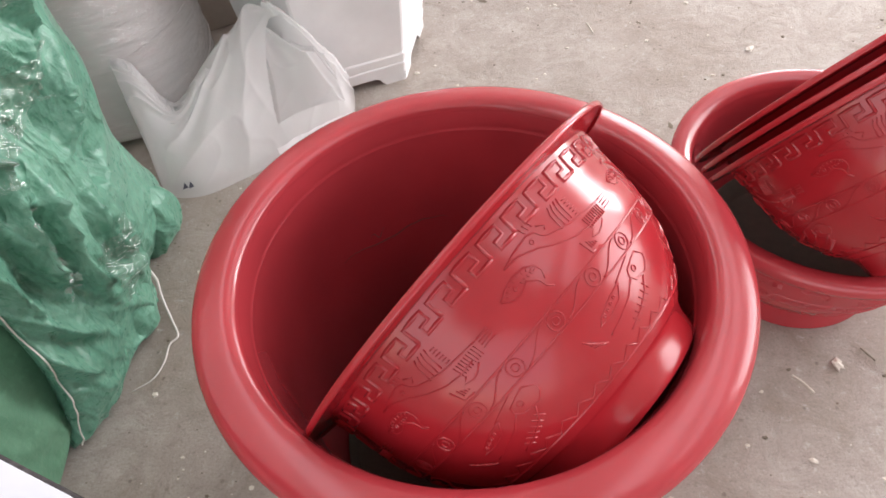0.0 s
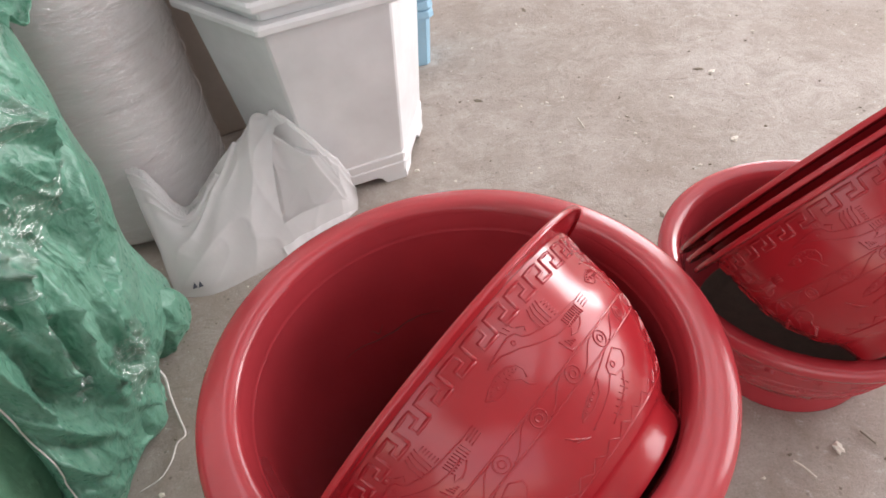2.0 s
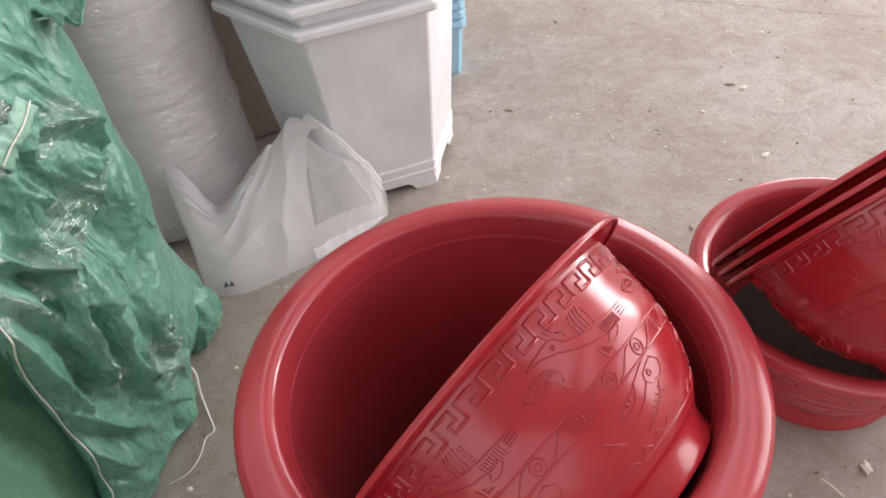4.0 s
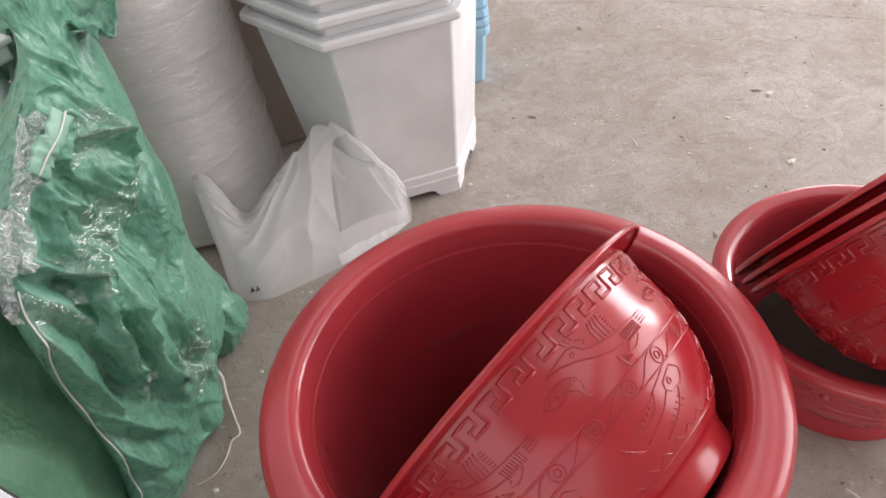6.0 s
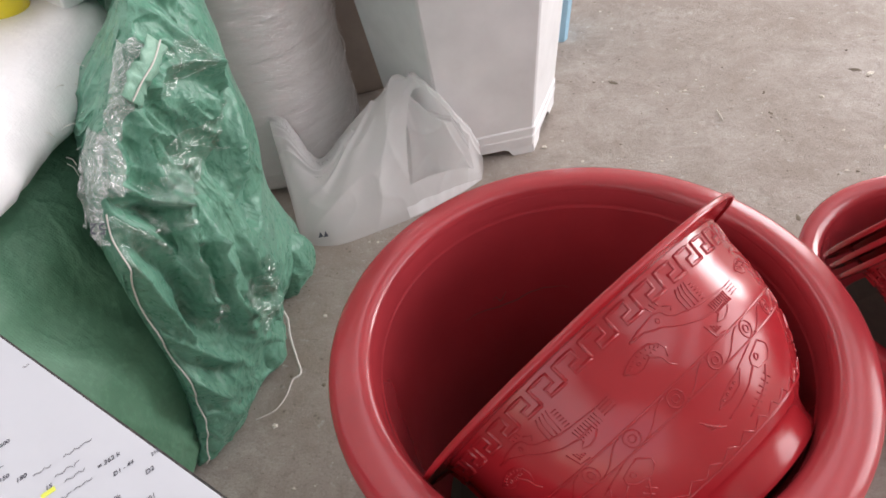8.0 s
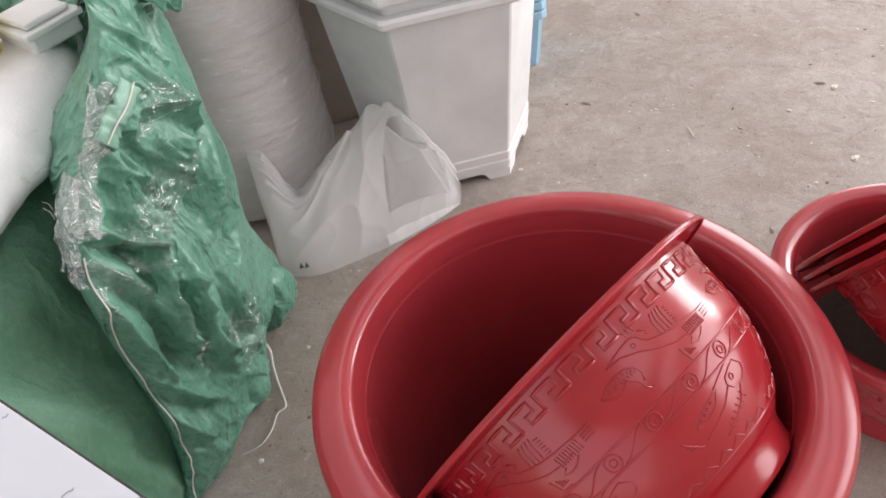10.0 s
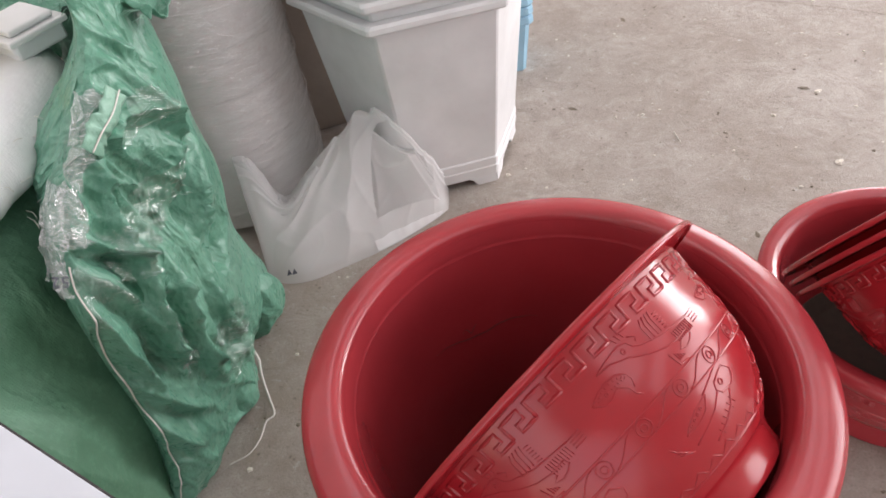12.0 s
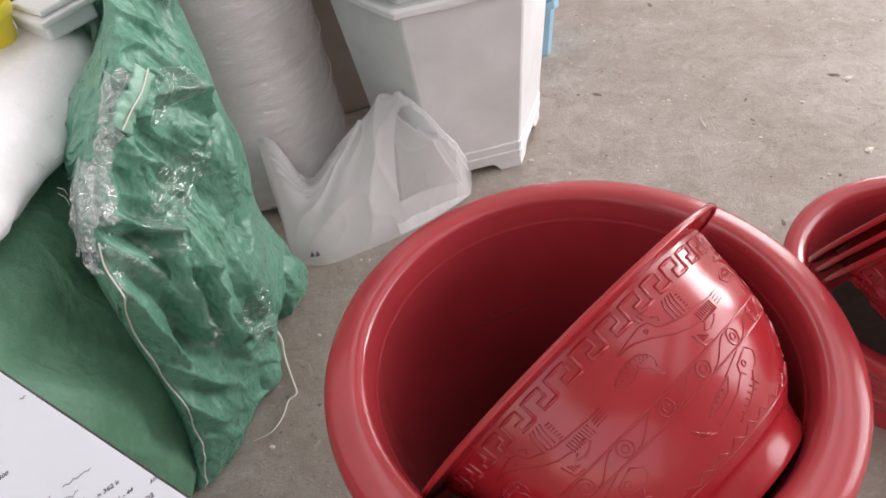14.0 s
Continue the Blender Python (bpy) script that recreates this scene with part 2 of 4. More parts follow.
PAPER = plain("paper", (0.58, 0.60, 0.65), (0.66, 0.68, 0.73), 0.75, 6.0)
INK = plain("ink", (0.05, 0.05, 0.07), (0.10, 0.10, 0.13), 0.6)
HIGHLIGHT = plain("yellow_marker", (0.80, 0.85, 0.10), (0.75, 0.80, 0.12), 0.6)
CARD = plain("brown_card", (0.34, 0.28, 0.23), (0.45, 0.38, 0.32), 0.75)
TWINE = plain("white_twine", (0.62, 0.58, 0.54), (0.75, 0.72, 0.68), 0.8, 300.0, 0.5)
CHIP = plain("pale_chips", (0.55, 0.50, 0.42), (0.75, 0.71, 0.64), 0.8)
DIRT = plain("dark_chips", (0.10, 0.08, 0.06), (0.24, 0.20, 0.15), 0.9)
SCUFF = plain("scuffed_plastic", (0.10, 0.012, 0.014), (0.16, 0.02, 0.02), 0.6)
# near-black brown that stands in for deep shade at the planters' bottoms
BOTTOM_SHADE = plain("bottom_shade", (0.050, 0.036, 0.028), (0.095, 0.070, 0.055), 0.95, 60.0, 0.6)
WOODEN = plain("stool_wood", (0.16, 0.10, 0.06), (0.26, 0.17, 0.10), 0.6)


# ---- mesh helpers ----
def from_data(name, verts, faces, material, parent=None, label="", smooth=True):
    me = bpy.data.meshes.new(name)
    me.from_pydata([tuple(v) for v in verts], [], faces)
    me.validate()
    if smooth:
        me.shade_smooth()
    me.materials.append(material)
    ob = new(name, me)
    if parent:
        ob.parent = parent
    return tagged(ob, label)


def part(name, bm, material, parent=None, label="", smooth=False):
    me = bpy.data.meshes.new(name)
    bmesh.ops.recalc_face_normals(bm, faces=bm.faces)
    bm.to_mesh(me)
    bm.free()
    if smooth:
        me.shade_smooth()
    me.materials.append(material)
    ob = new(name, me)
    if parent:
        ob.parent = parent
    return tagged(ob, label)


def smooth_line(points, n):
    """Points along a Catmull-Rom line, n to each stretch."""
    P = [np.array(q, float) for q in points]
    P = [2 * P[0] - P[1], *P, 2 * P[-1] - P[-2]]
    out = []
    for i in range(1, len(P) - 2):
        a, b, c, d = P[i - 1:i + 3]
        for k in range(n):
            t = k / n
            out.append(0.5 * (2 * b + (c - a) * t + (2 * a - 5 * b + 4 * c - d) * t * t + (3 * b - a - 3 * c + d) * t ** 3))
    out.append(P[-2])
    return np.array(out)


def lathe(name, profile, material, parent, label="", n=128, closed=False):
    """Turns a line of (radius, height) round the z axis."""
    prof = list(profile)
    verts, faces = [], []
    for r, z in prof:
        for k in range(n):
            a = 2 * math.pi * k / n
            verts.append((r * math.cos(a), r * math.sin(a), z))
    m = len(prof)
    for i in range(m if closed else m - 1):
        j = (i + 1) % m
        for k in range(n):
            q = (k + 1) % n
            faces.append((i * n + k, i * n + q, j * n + q, j * n + k))
    return from_data(name, verts, faces, material, parent, label)


def tube(name, points, radius, material, parent=None, label="", sides=8):
    pts = np.array(points, float)
    verts, faces = [], []
    for i, q in enumerate(pts):
        t = pts[min(i + 1, len(pts) - 1)] - pts[max(i - 1, 0)]
        t = t / (np.linalg.norm(t) + 1e-9)
        u = np.cross(t, (0.31, 0.2, 0.93))
        u /= np.linalg.norm(u) + 1e-9
        v = np.cross(t, u)
        r = radius(i / (len(pts) - 1)) if callable(radius) else radius
        for k in range(sides):
            a = 2 * math.pi * k / sides
            verts.append(q + r * (math.cos(a) * u + math.sin(a) * v))
    for i in range(len(pts) - 1):
        for k in range(sides):
            q = (k + 1) % sides
            faces.append((i * sides + k, i * sides + q, (i + 1) * sides + q, (i + 1) * sides + k))
    faces += [tuple(range(sides))[::-1], tuple((len(pts) - 1) * sides + k for k in range(sides))]
    return from_data(name, verts, faces, material, parent, label)


def box(bm, lo, hi, bev=0.0):
    lo, hi = Vector(lo), Vector(hi)
    made = bmesh.ops.create_cube(bm, size=1.0, matrix=Matrix.Translation((lo + hi) / 2) @ Matrix.Diagonal((*(hi - lo), 1)))
    if bev:
        bmesh.ops.bevel(bm, geom=list({e for v in made["verts"] for e in v.link_edges}), offset=bev, segments=2, profile=0.5, affect="EDGES")


def empty(name, m, label, category, group=""):
    ob = new(name)
    ob.matrix_world = m
    return tagged(ob, label, category, group)


# ---- the room ----
def slab(name, lo, hi, material):
    bm = bmesh.new()
    box(bm, lo, hi)
    return tagged(part(name, bm, material), kind="structure")


X0, X1, Y0, Y1, TOP = -2.6, 5.0, -4.0, 6.0, 3.9
slab("floor", (X0 - 0.2, Y0 - 0.2, -0.12), (X1 + 0.2, Y1 + 0.2, 0.0), CONCRETE)
# unseen ceiling with gaps for the fill strips, white to bounce light down
bm = bmesh.new()
edges = [X0 - 0.2, *(x + side for x in ROOF_FILLS for side in (-0.5, 0.5)), X1 + 0.2]
for x0, x1 in zip(edges[::2], edges[1::2]):
    box(bm, (x0, -1.2, TOP), (x1, 4.4, TOP + 0.15))
box(bm, (X0 - 0.2, Y0 - 0.2, TOP), (X1 + 0.2, -1.2, TOP + 0.15))
box(bm, (X0 - 0.2, 4.4, TOP), (X1 + 0.2, Y1 + 0.2, TOP + 0.15))
tagged(part("ceiling", bm, PLASTER), kind="structure")
slab("wall_west", (X0 - 0.2, Y0, 0), (X0, Y1, TOP), PLASTER)


def wall_with_opening(name, x0, x1, y0, y1, a, b, low, high, along):
    """A wall with one opening from a to b along it, from low to high."""
    bm = bmesh.new()
    if along == "x":
        spans = ((x0, a, 0, TOP), (b, x1, 0, TOP), (a, b, high, TOP), (a, b, 0, low))
        for s, e, z0, z1 in spans:
            if e - s > 0.01 and z1 - z0 > 0.01:
                box(bm, (s, y0, z0), (e, y1, z1))
    else:
        spans = ((y0, a, 0, TOP), (b, y1, 0, TOP), (a, b, high, TOP), (a, b, 0, low))
        for s, e, z0, z1 in spans:
            if e - s > 0.01 and z1 - z0 > 0.01:
                box(bm, (x0, s, z0), (x1, e, z1))
    return tagged(part(name, bm, PLASTER), kind="structure")


wall_with_opening("wall_north", X0, X1, Y1, Y1 + 0.2, 1.8, 3.6, 0.0, 2.65, "x")
wall_with_opening("wall_east", X1, X1 + 0.2, 3.4, Y1, 3.8, 4.9, 0.0, 2.85, "y")
# unseen wall, opened for the added east fill
wall_with_opening("wall_east_3", X1, X1 + 0.2, 0.0, 3.4, 0.25, 3.25, 0.0, 2.75, "y")
slab("wall_east_2", (X1, Y0, 0), (X1 + 0.2, 0.0, TOP), PLASTER)
# unseen wall, opened for the added south fill
wall_with_opening("wall_south", X0, X1, Y0 - 0.2, Y0, -2.2, 2.8, 0.0, 3.45, "x")


# ---- red planters ----
BOWL_H = 0.235
# radius and height of the bowl's outside, from under the flange to the foot
OUTER = smooth_line([(0.2065, 0.229), (0.2035, 0.218), (0.2005, 0.200), (0.1985, 0.180), (0.1965, 0.160), (0.1930, 0.142), (0.1885, 0.125), (0.1815, 0.105), (0.1715, 0.085), (0.1585, 0.065), (0.1420, 0.046)], 8)
ARC = np.concatenate([[0], np.cumsum(np.linalg.norm(np.diff(OUTER, axis=0), axis=1))])


def on_bowl(theta, s, lift):
    """A place on the bowl's outside: round by theta, s down from the rim, lifted off it."""
    r, z = np.interp(s, ARC, OUTER[:, 0]), np.interp(s, ARC, OUTER[:, 1])
    d = np.array([np.interp(s + 0.003, ARC, OUTER[:, 0]) - np.interp(s - 0.003, ARC, OUTER[:, 0]),
                  np.interp(s + 0.003, ARC, OUTER[:, 1]) - np.interp(s - 0.003, ARC, OUTER[:, 1])])
    d /= np.linalg.norm(d) + 1e-9
    nr, nz = -d[1], d[0]
    r, z = r + lift * nr, z + lift * nz
    return np.array((r * math.cos(theta), r * math.sin(theta), z))


class Relief:
    """Raised lines that follow the bowl's outside, gathered into one mesh."""

    def __init__(self, width=0.0028, height=0.0018):
        self.v, self.f, self.w, self.h = [], [], width, height

    def line(self, pts, width=None, closed=False):
        w = (width or self.w) / 2
        P = [np.array(q, float) for q in pts]
        if closed:
            P.append(P[0])
        fine = []
        for a, b in zip(P, P[1:]):
            n = max(1, int(np.hypot((b[0] - a[0]) * 0.2, b[1] - a[1]) / 0.007))
            fine += [a + (b - a) * k / n for k in range(n)]
        fine.append(P[-1])
        start = len(self.v)
        for i, q in enumerate(fine):
            r = max(0.1, np.interp(q[1], ARC, OUTER[:, 0]))
            a, b = fine[max(i - 1, 0)], fine[min(i + 1, len(fine) - 1)]
            t = np.array(((b[0] - a[0]) * r, b[1] - a[1]))
            t /= np.linalg.norm(t) + 1e-9
            side = np.array((-t[1] / r, t[0]))
            for k, lift in ((-1.0, -0.0004), (-0.42, self.h), (0.42, self.h), (1.0, -0.0004)):
                e = q + side * (k * w)
                self.v.append(on_bowl(e[0], e[1], lift))
        for i in range(len(fine) - 1):
            for k in range(3):
                o = start + 4 * i + k
                self.f.append((o, o + 1, o + 5, o + 4))
        o, e = start, start + 4 * (len(fine) - 1)
        self.f += [(o + 3, o + 2, o + 1, o), (e, e + 1, e + 2, e + 3)]

    def done(self, name, parent, label, material):
        return tagged(from_data(name, self.v, self.f, material, parent, label), kind="stuff")


def ring_line(rel, th, s, rad, turns, grow=0.0):
    pts = []
    for k in range(int(16 * turns) + 1):
        a = 2 * math.pi * k / 16
        rr = rad + grow * k / 16
        pts.append((th + rr * math.cos(a) / 0.195, s + rr * math.sin(a)))
    rel.line(pts, 0.0020)


def fret(parent, material):
    rel = Relief(0.0046, 0.0016)
    n, s0, s1 = 40, 0.0085, 0.0265
    key = [(0.0, 1.0), (0.0, 0.0), (0.70, 0.0), (0.70, 0.56), (0.38, 0.56), (0.38, 1.0), (1.0, 1.0)]
    for i in range(n):
        a, w, hgt = 2 * math.pi * i / n, 2 * math.pi / n, s1 - s0
        rel.line([(a + x * w, s0 + y * hgt) for x, y in key])
    return rel.done("fret_band", parent, "raised square fret pattern under the rim", material)


def bands(parent, material):
    rel = Relief(0.0030, 0.0013)
    for s in (0.091, 0.111, 0.183):
        rel.line([(2 * math.pi * k / 120, s) for k in range(121)])
    return rel.done("raised_band", parent, "raised lines running round the bowl", material)


def spirals(parent, material):
    rel = Relief(0.0022, 0.0011)
    n = 23
    w = 2 * math.pi / n
    for i in range(n):
        a = radians(267) + w * i
        ring_line(rel, a, 0.101, 0.0036, 1)
        ring_line(rel, a, 0.101, 0.0082, 1)
        pts = []
        for k in range(13):
            x = k / 12
            pts.append((a + (0.16 + 0.68 * x) * w, 0.101 + 0.0082 * math.cos(math.pi * x)))
        rel.line(pts, 0.0018)
    return rel.done("spiral_band", parent, "raised ring and wave pattern", material)


def figures(parent, material):
    """Long-beaked winged shapes and shells over the ring band; finned shapes and teeth under it."""
    rel = Relief(0.0020, 0.0010)
    n = 7
    for i in range(n):
        a = radians(262) + 2 * math.pi * i / n
        at = lambda x, y: (a + radians(x), y - 0.006)
        # head, beak, breast and tail
        ring_line(rel, a, 0.042, 0.0020, 1)
        rel.line([at(*q) for q in ((-10, 0.046), (-6, 0.043), (-2.5, 0.0415), (0, 0.041), (2.2, 0.0435), (3.0, 0.050), (4.5, 0.054), (8, 0.058), (12, 0.062), (17, 0.064), (24, 0.066))])
        rel.line([at(*q) for q in ((-10, 0.046), (-5, 0.0475), (-2, 0.0525), (0, 0.055), (2, 0.060), (5, 0.066), (10, 0.073), (15, 0.076), (20, 0.075))])
        # crest and raised wing
        for k in range(3):
            rel.line([at(0.4 + 1.3 * k, 0.039), at(-0.4 + 1.5 * k, 0.032)], 0.0015)
        rel.line([at(3.6, 0.041), at(5.8, 0.046), at(4.8, 0.049)], 0.0015)
        for k in range(4):
            rel.line([at(8.6 + 1.5 * k, 0.060), at(8.8 + 1.5 * k, 0.045), at(10.0 + 1.3 * k, 0.038)], 0.0017)
        for k in range(6):
            rel.line([at(14.6, 0.043 + 0.0034 * k), at(16.2, 0.0435 + 0.0034 * k)], 0.0013)
        # barred tail
        for k in range(9):
            rel.line([at(15.0 + 0.95 * k, 0.0675), at(15.3 + 0.95 * k, 0.0785)], 0.0013)
        for k in range(4):
            rel.line([at(24.4, 0.066 + 0.0032 * k), at(28.4, 0.0655 + 0.0032 * k)], 0.0015)
        # bent legs and spread toes
        rel.line([at(*q) for q in ((15.5, 0.080), (13.4, 0.084), (16.2, 0.0865), (18.5, 0.0845), (20.5, 0.080))], 0.0022)
        rel.line([at(*q) for q in ((9.0, 0.079), (10.0, 0.0935), (13.5, 0.0945))], 0.0022)
        for k in range(4):
            rel.line([at(10.6 + 0.8 * k, 0.082 + 0.002 * k), at(11.0 + 0.8 * k, 0.090)], 0.0014)
        # shell with a toothed back
        rel.line([at(*q) for q in ((-16.5, 0.062), (-13.5, 0.0575), (-10, 0.055), (-6.5, 0.0565), (-4.2, 0.062), (-3.6, 0.069), (-4.6, 0.076))])
        rel.line([at(*q) for q in ((-16.5, 0.062), (-14, 0.069), (-11.5, 0.070), (-8.5, 0.066), (-6.0, 0.073), (-5.6, 0.081), (-4.2, 0.086))])
        for k in range(9):
            b = 2.7 - 0.30 * k
            rel.line([at(-9.6 + 4.6 * math.cos(b), 0.067 - 0.0078 * math.sin(b)), at(-9.6 + 5.6 * math.cos(b), 0.067 - 0.0108 * math.sin(b))], 0.0012)
        ring_line(rel, a - radians(11.5), 0.0575, 0.0017, 1)
        for k in range(4):
            rel.line([at(-9.6 + 1.1 * k, 0.0625), at(-9.2 + 1.1 * k, 0.0655)], 0.0012)
        # finned figure in the lower zone
        c = radians(280) + 2 * math.pi * i / n
        lo = lambda x, y: (c + radians(x), y - 0.006)
        ring_line(rel, c, 0.126, 0.0030, 1)
        rel.line([lo(*q) for q in ((4, 0.122), (1.5, 0.124), (-2.6, 0.128), (-3.4, 0.134), (-1.5, 0.141), (4.0, 0.143), (6.5, 0.137), (7.0, 0.130), (4, 0.122))], 0.0022)
        rel.line([lo(*q) for q in ((-3.4, 0.136), (-8, 0.146), (-14, 0.152), (-20, 0.156))], 0.0022)
        rel.line([lo(*q) for q in ((2.0, 0.144), (-1, 0.156), (-6, 0.164), (-13, 0.170))], 0.0022)
        for k in range(6):
            rel.line([lo(-0.5 - 2.0 * k, 0.148 + 0.003 * k), lo(1.6 - 2.0 * k, 0.157 + 0.0028 * k)], 0.0014)
        for k in range(4):
            rel.line([lo(-22.0 - 1.4 * k, 0.158 - 0.004 * k), lo(-26.5 - 0.5 * k, 0.150 - 0.004 * k)], 0.0015)
        # leaf bar and small shell between them
        rel.line([lo(*q) for q in ((-8, 0.128), (-14, 0.131), (-19, 0.137), (-21, 0.142), (-16, 0.143), (-11, 0.139), (-8, 0.128))], 0.0018)
        for k in range(4):
            ring_line(rel, c - radians(12.2 + 1.9 * k), 0.1275 + 0.0016 * k, 0.0014, 1)
        rel.line([lo(*q) for q in ((-9, 0.127), (3, 0.116))], 0.0018)
    m = 46
    teeth = []
    for i in range(m + 1):
        teeth += [(2 * math.pi * i / m, 0.180), (2 * math.pi * (i + 0.5) / m, 0.170)]
    rel.line(teeth, 0.0018)
    return rel.done("figure_relief", parent, "faint moulded figures and teeth", material)


def bowl(label, m, material, detailed=True, rolled=False):
    """A bowl planter: body with an inside, broad flange or rolled rim, foot and moulded bands. Its base is at the origin."""
    ob = empty("planter_bowl", m, label, "planter", "red bowl planters")
    inside = [(r - 0.0035, z + 0.002) for r, z in OUTER[::-1]]
    prof = [tuple(q) for q in OUTER] + [(0.131, 0.0430), (0.05, 0.0428), (0.004, 0.0428), (0.004, 0.0475), (0.05, 0.0475), (0.128, 0.0480)] + inside[1:]
    body = lathe("body", prof, material, ob, n=144)
    if rolled:
        lip = [(0.2045, 0.196), (0.2130, 0.197), (0.2145, 0.201), (0.2125, 0.2045), (0.2190, 0.206), (0.2205, 0.2095), (0.2190, 0.2125), (0.2290, 0.216), (0.2375, 0.224), (0.2405, 0.232), (0.2395, 0.240), (0.2335, 0.2465), (0.224, 0.247), (0.2125, 0.243), (0.2060, 0.235), (0.2010, 0.222)]
    else:
        lip = [(0.2020, 0.2270), (0.2060, 0.2265), (0.2120, 0.2285), (0.2240, 0.2305), (0.2350, 0.2310), (0.2360, 0.2285), (0.2384, 0.2280), (0.2392, 0.2300), (0.2390, 0.2335), (0.2376, 0.2352), (0.2340, 0.2356), (0.2240, 0.2350), (0.2100, 0.2335), (0.2020, 0.2310)]
    lathe("rim", lip, material, ob, n=160, closed=True)
    foot = [(0.1425, 0.0475), (0.1385, 0.0445), (0.1345, 0.040), (0.1300, 0.030), (0.1265, 0.018), (0.1260, 0.011), (0.1235, 0.010), (0.121, 0.018), (0.124, 0.030), (0.128, 0.044)] if not rolled else [(0.1425, 0.047), (0.136, 0.040), (0.1345, 0.034), (0.1365, 0.018), (0.1415, 0.003), (0.1410, 0.0), (0.137, 0.0), (0.130, 0.020), (0.128, 0.044)]
    lathe("foot_ring", foot, material, ob, n=96)
    if detailed:
        fret(body, material)
        bands(body, material)
        spirals(body, material)
        figures(body, material)
    return ob


def axis_pose(rim, axis, spin):
    """Rim centre and axis to a pose whose origin is the base."""
    z = Vector(axis).normalized()
    x = z.cross(Vector((0, 0, 1))).normalized()
    y = z.cross(x)
    m = Matrix((x, y, z)).transposed().to_4x4()
    return Matrix.Translation(Vector(rim) - BOWL_H * z) @ m @ pose(0, 0, 0, 0, 0, spin)


# the large tub
TUB = (-0.0220, 0.4755)
tub = empty("planter_tub", pose(*TUB, 0), "large dark red plastic planter tub with broad rolled rim", "planter")
wall_out = smooth_line([(0.198, 0.004), (0.206, 0.02), (0.222, 0.12), (0.236, 0.25), (0.246, 0.36), (0.250, 0.432)], 6)
wall_in = smooth_line([(0.2550, 0.4620), (0.2490, 0.4570), (0.2455, 0.4480), (0.2432, 0.4390), (0.2422, 0.4330), (0.2412, 0.4300), (0.2406, 0.4260), (0.2390, 0.400), (0.2370, 0.340), (0.2310, 0.25), (0.217, 0.12), (0.200, 0.022), (0.19, 0.014), (0.10, 0.012), (0.004, 0.012)], 8)
tub_body = lathe("body", [(0.004, 0.002), (0.19, 0.0), *map(tuple, wall_out), *map(tuple, wall_in)], RED_MATT, tub, n=160)
roll = smooth_line([(0.2478, 0.4555), (0.2515, 0.4628), (0.2585, 0.4672), (0.2680, 0.4672), (0.2810, 0.4640), (0.2930, 0.4585), (0.3000, 0.4505), (0.3018, 0.4410), (0.2980, 0.4315), (0.2890, 0.4270), (0.2780, 0.4275), (0.2640, 0.4310), (0.2490, 0.4330)], 4)
lathe("rolled_rim", [tuple(q) for q in roll], RED_MATT, tub, n=192, closed=True)
# added dark disc: paints the shade deep inside the tub
lathe("darkened_bottom", [(0.001, 0.0135), (0.10, 0.0140), (0.188, 0.0165), (0.2005, 0.0300), (0.2030, 0.0480), (0.2010, 0.0480), (0.190, 0.0150)], BOTTOM_SHADE, tub_body, "dark layer added to deepen the shade on the tub's bottom", n=96)
# scuffs on the inside of the tub
for k, (a0, a1, z0, w) in enumerate(((98, 141, 0.272, 0.0008), (122, 128, 0.284, 0.0006))):
    line = []
    for i in range(25):
        a, z = radians(a0 + (a1 - a0) * i / 24), z0 + 0.006 * math.sin(i * 0.35 + k) + 0.003 * noise.noise(Vector((i * 0.4, k, 0)))
        r = float(np.interp(z, [0.12, 0.25, 0.34, 0.40, 0.43], [0.217, 0.2310, 0.2370, 0.2390, 0.2398])) - 0.0006
        line.append((r * math.cos(a), r * math.sin(a), z))
    tube("scuff", line, lambda t, w=w: w * (0.25 + math.sin(math.pi * t)), SCUFF, tub_body, "dull dark scuff", sides=5)

# the bowl that lies in the tub
bowl("glossy red planter bowl with fret pattern, tipped inside tub", axis_pose((-0.0366, 0.4796, 0.4316), (-0.7242, 0.5787, 0.3749), 0), RED)

# the standing bowl to the right and the nest of bowls tipped into it
bowl2 = bowl("dull red planter bowl standing upright on the concrete", pose(0.536, 0.793, 0.0), RED_MATT, rolled=True)
# added dark disc: paints the shade inside the standing bowl
lathe("darkened_bottom", [(0.001, 0.0485), (0.06, 0.0490), (0.128, 0.0500), (0.1445, 0.0570), (0.1600, 0.0745), (0.1580, 0.0740), (0.130, 0.0490)], BOTTOM_SHADE, bowl2, "dark layer added to deepen the shade on the bowl's bottom", n=96)
N2 = Vector((-0.448, 0.750, 0.487)).normalized()
C2 = Vector((0.513, 0.810, 0.420))
for k in range(3):
    b = bowl("glossy red planter bowl nested with others, tipped sideways", axis_pose(C2 - 0.018 * k * N2, N2, 31 + 9 * k), RED, k == 2)

# ---- white hexagonal planters ----
def hexagon(r, z, turn, cut=0.0):
    """Six corners, each cut to two points."""
    pts = []
    for k in range(6):
        for s in (-1, 1):
            a = turn + k * math.pi / 3
            c = Vector((r * math.cos(a), r * math.sin(a), z))
            n = Vector((r * math.cos(a + s * math.pi / 3), r * math.sin(a + s * math.pi / 3), z))
            pts.append(c + (n - c).normalized() * cut)
    return pts


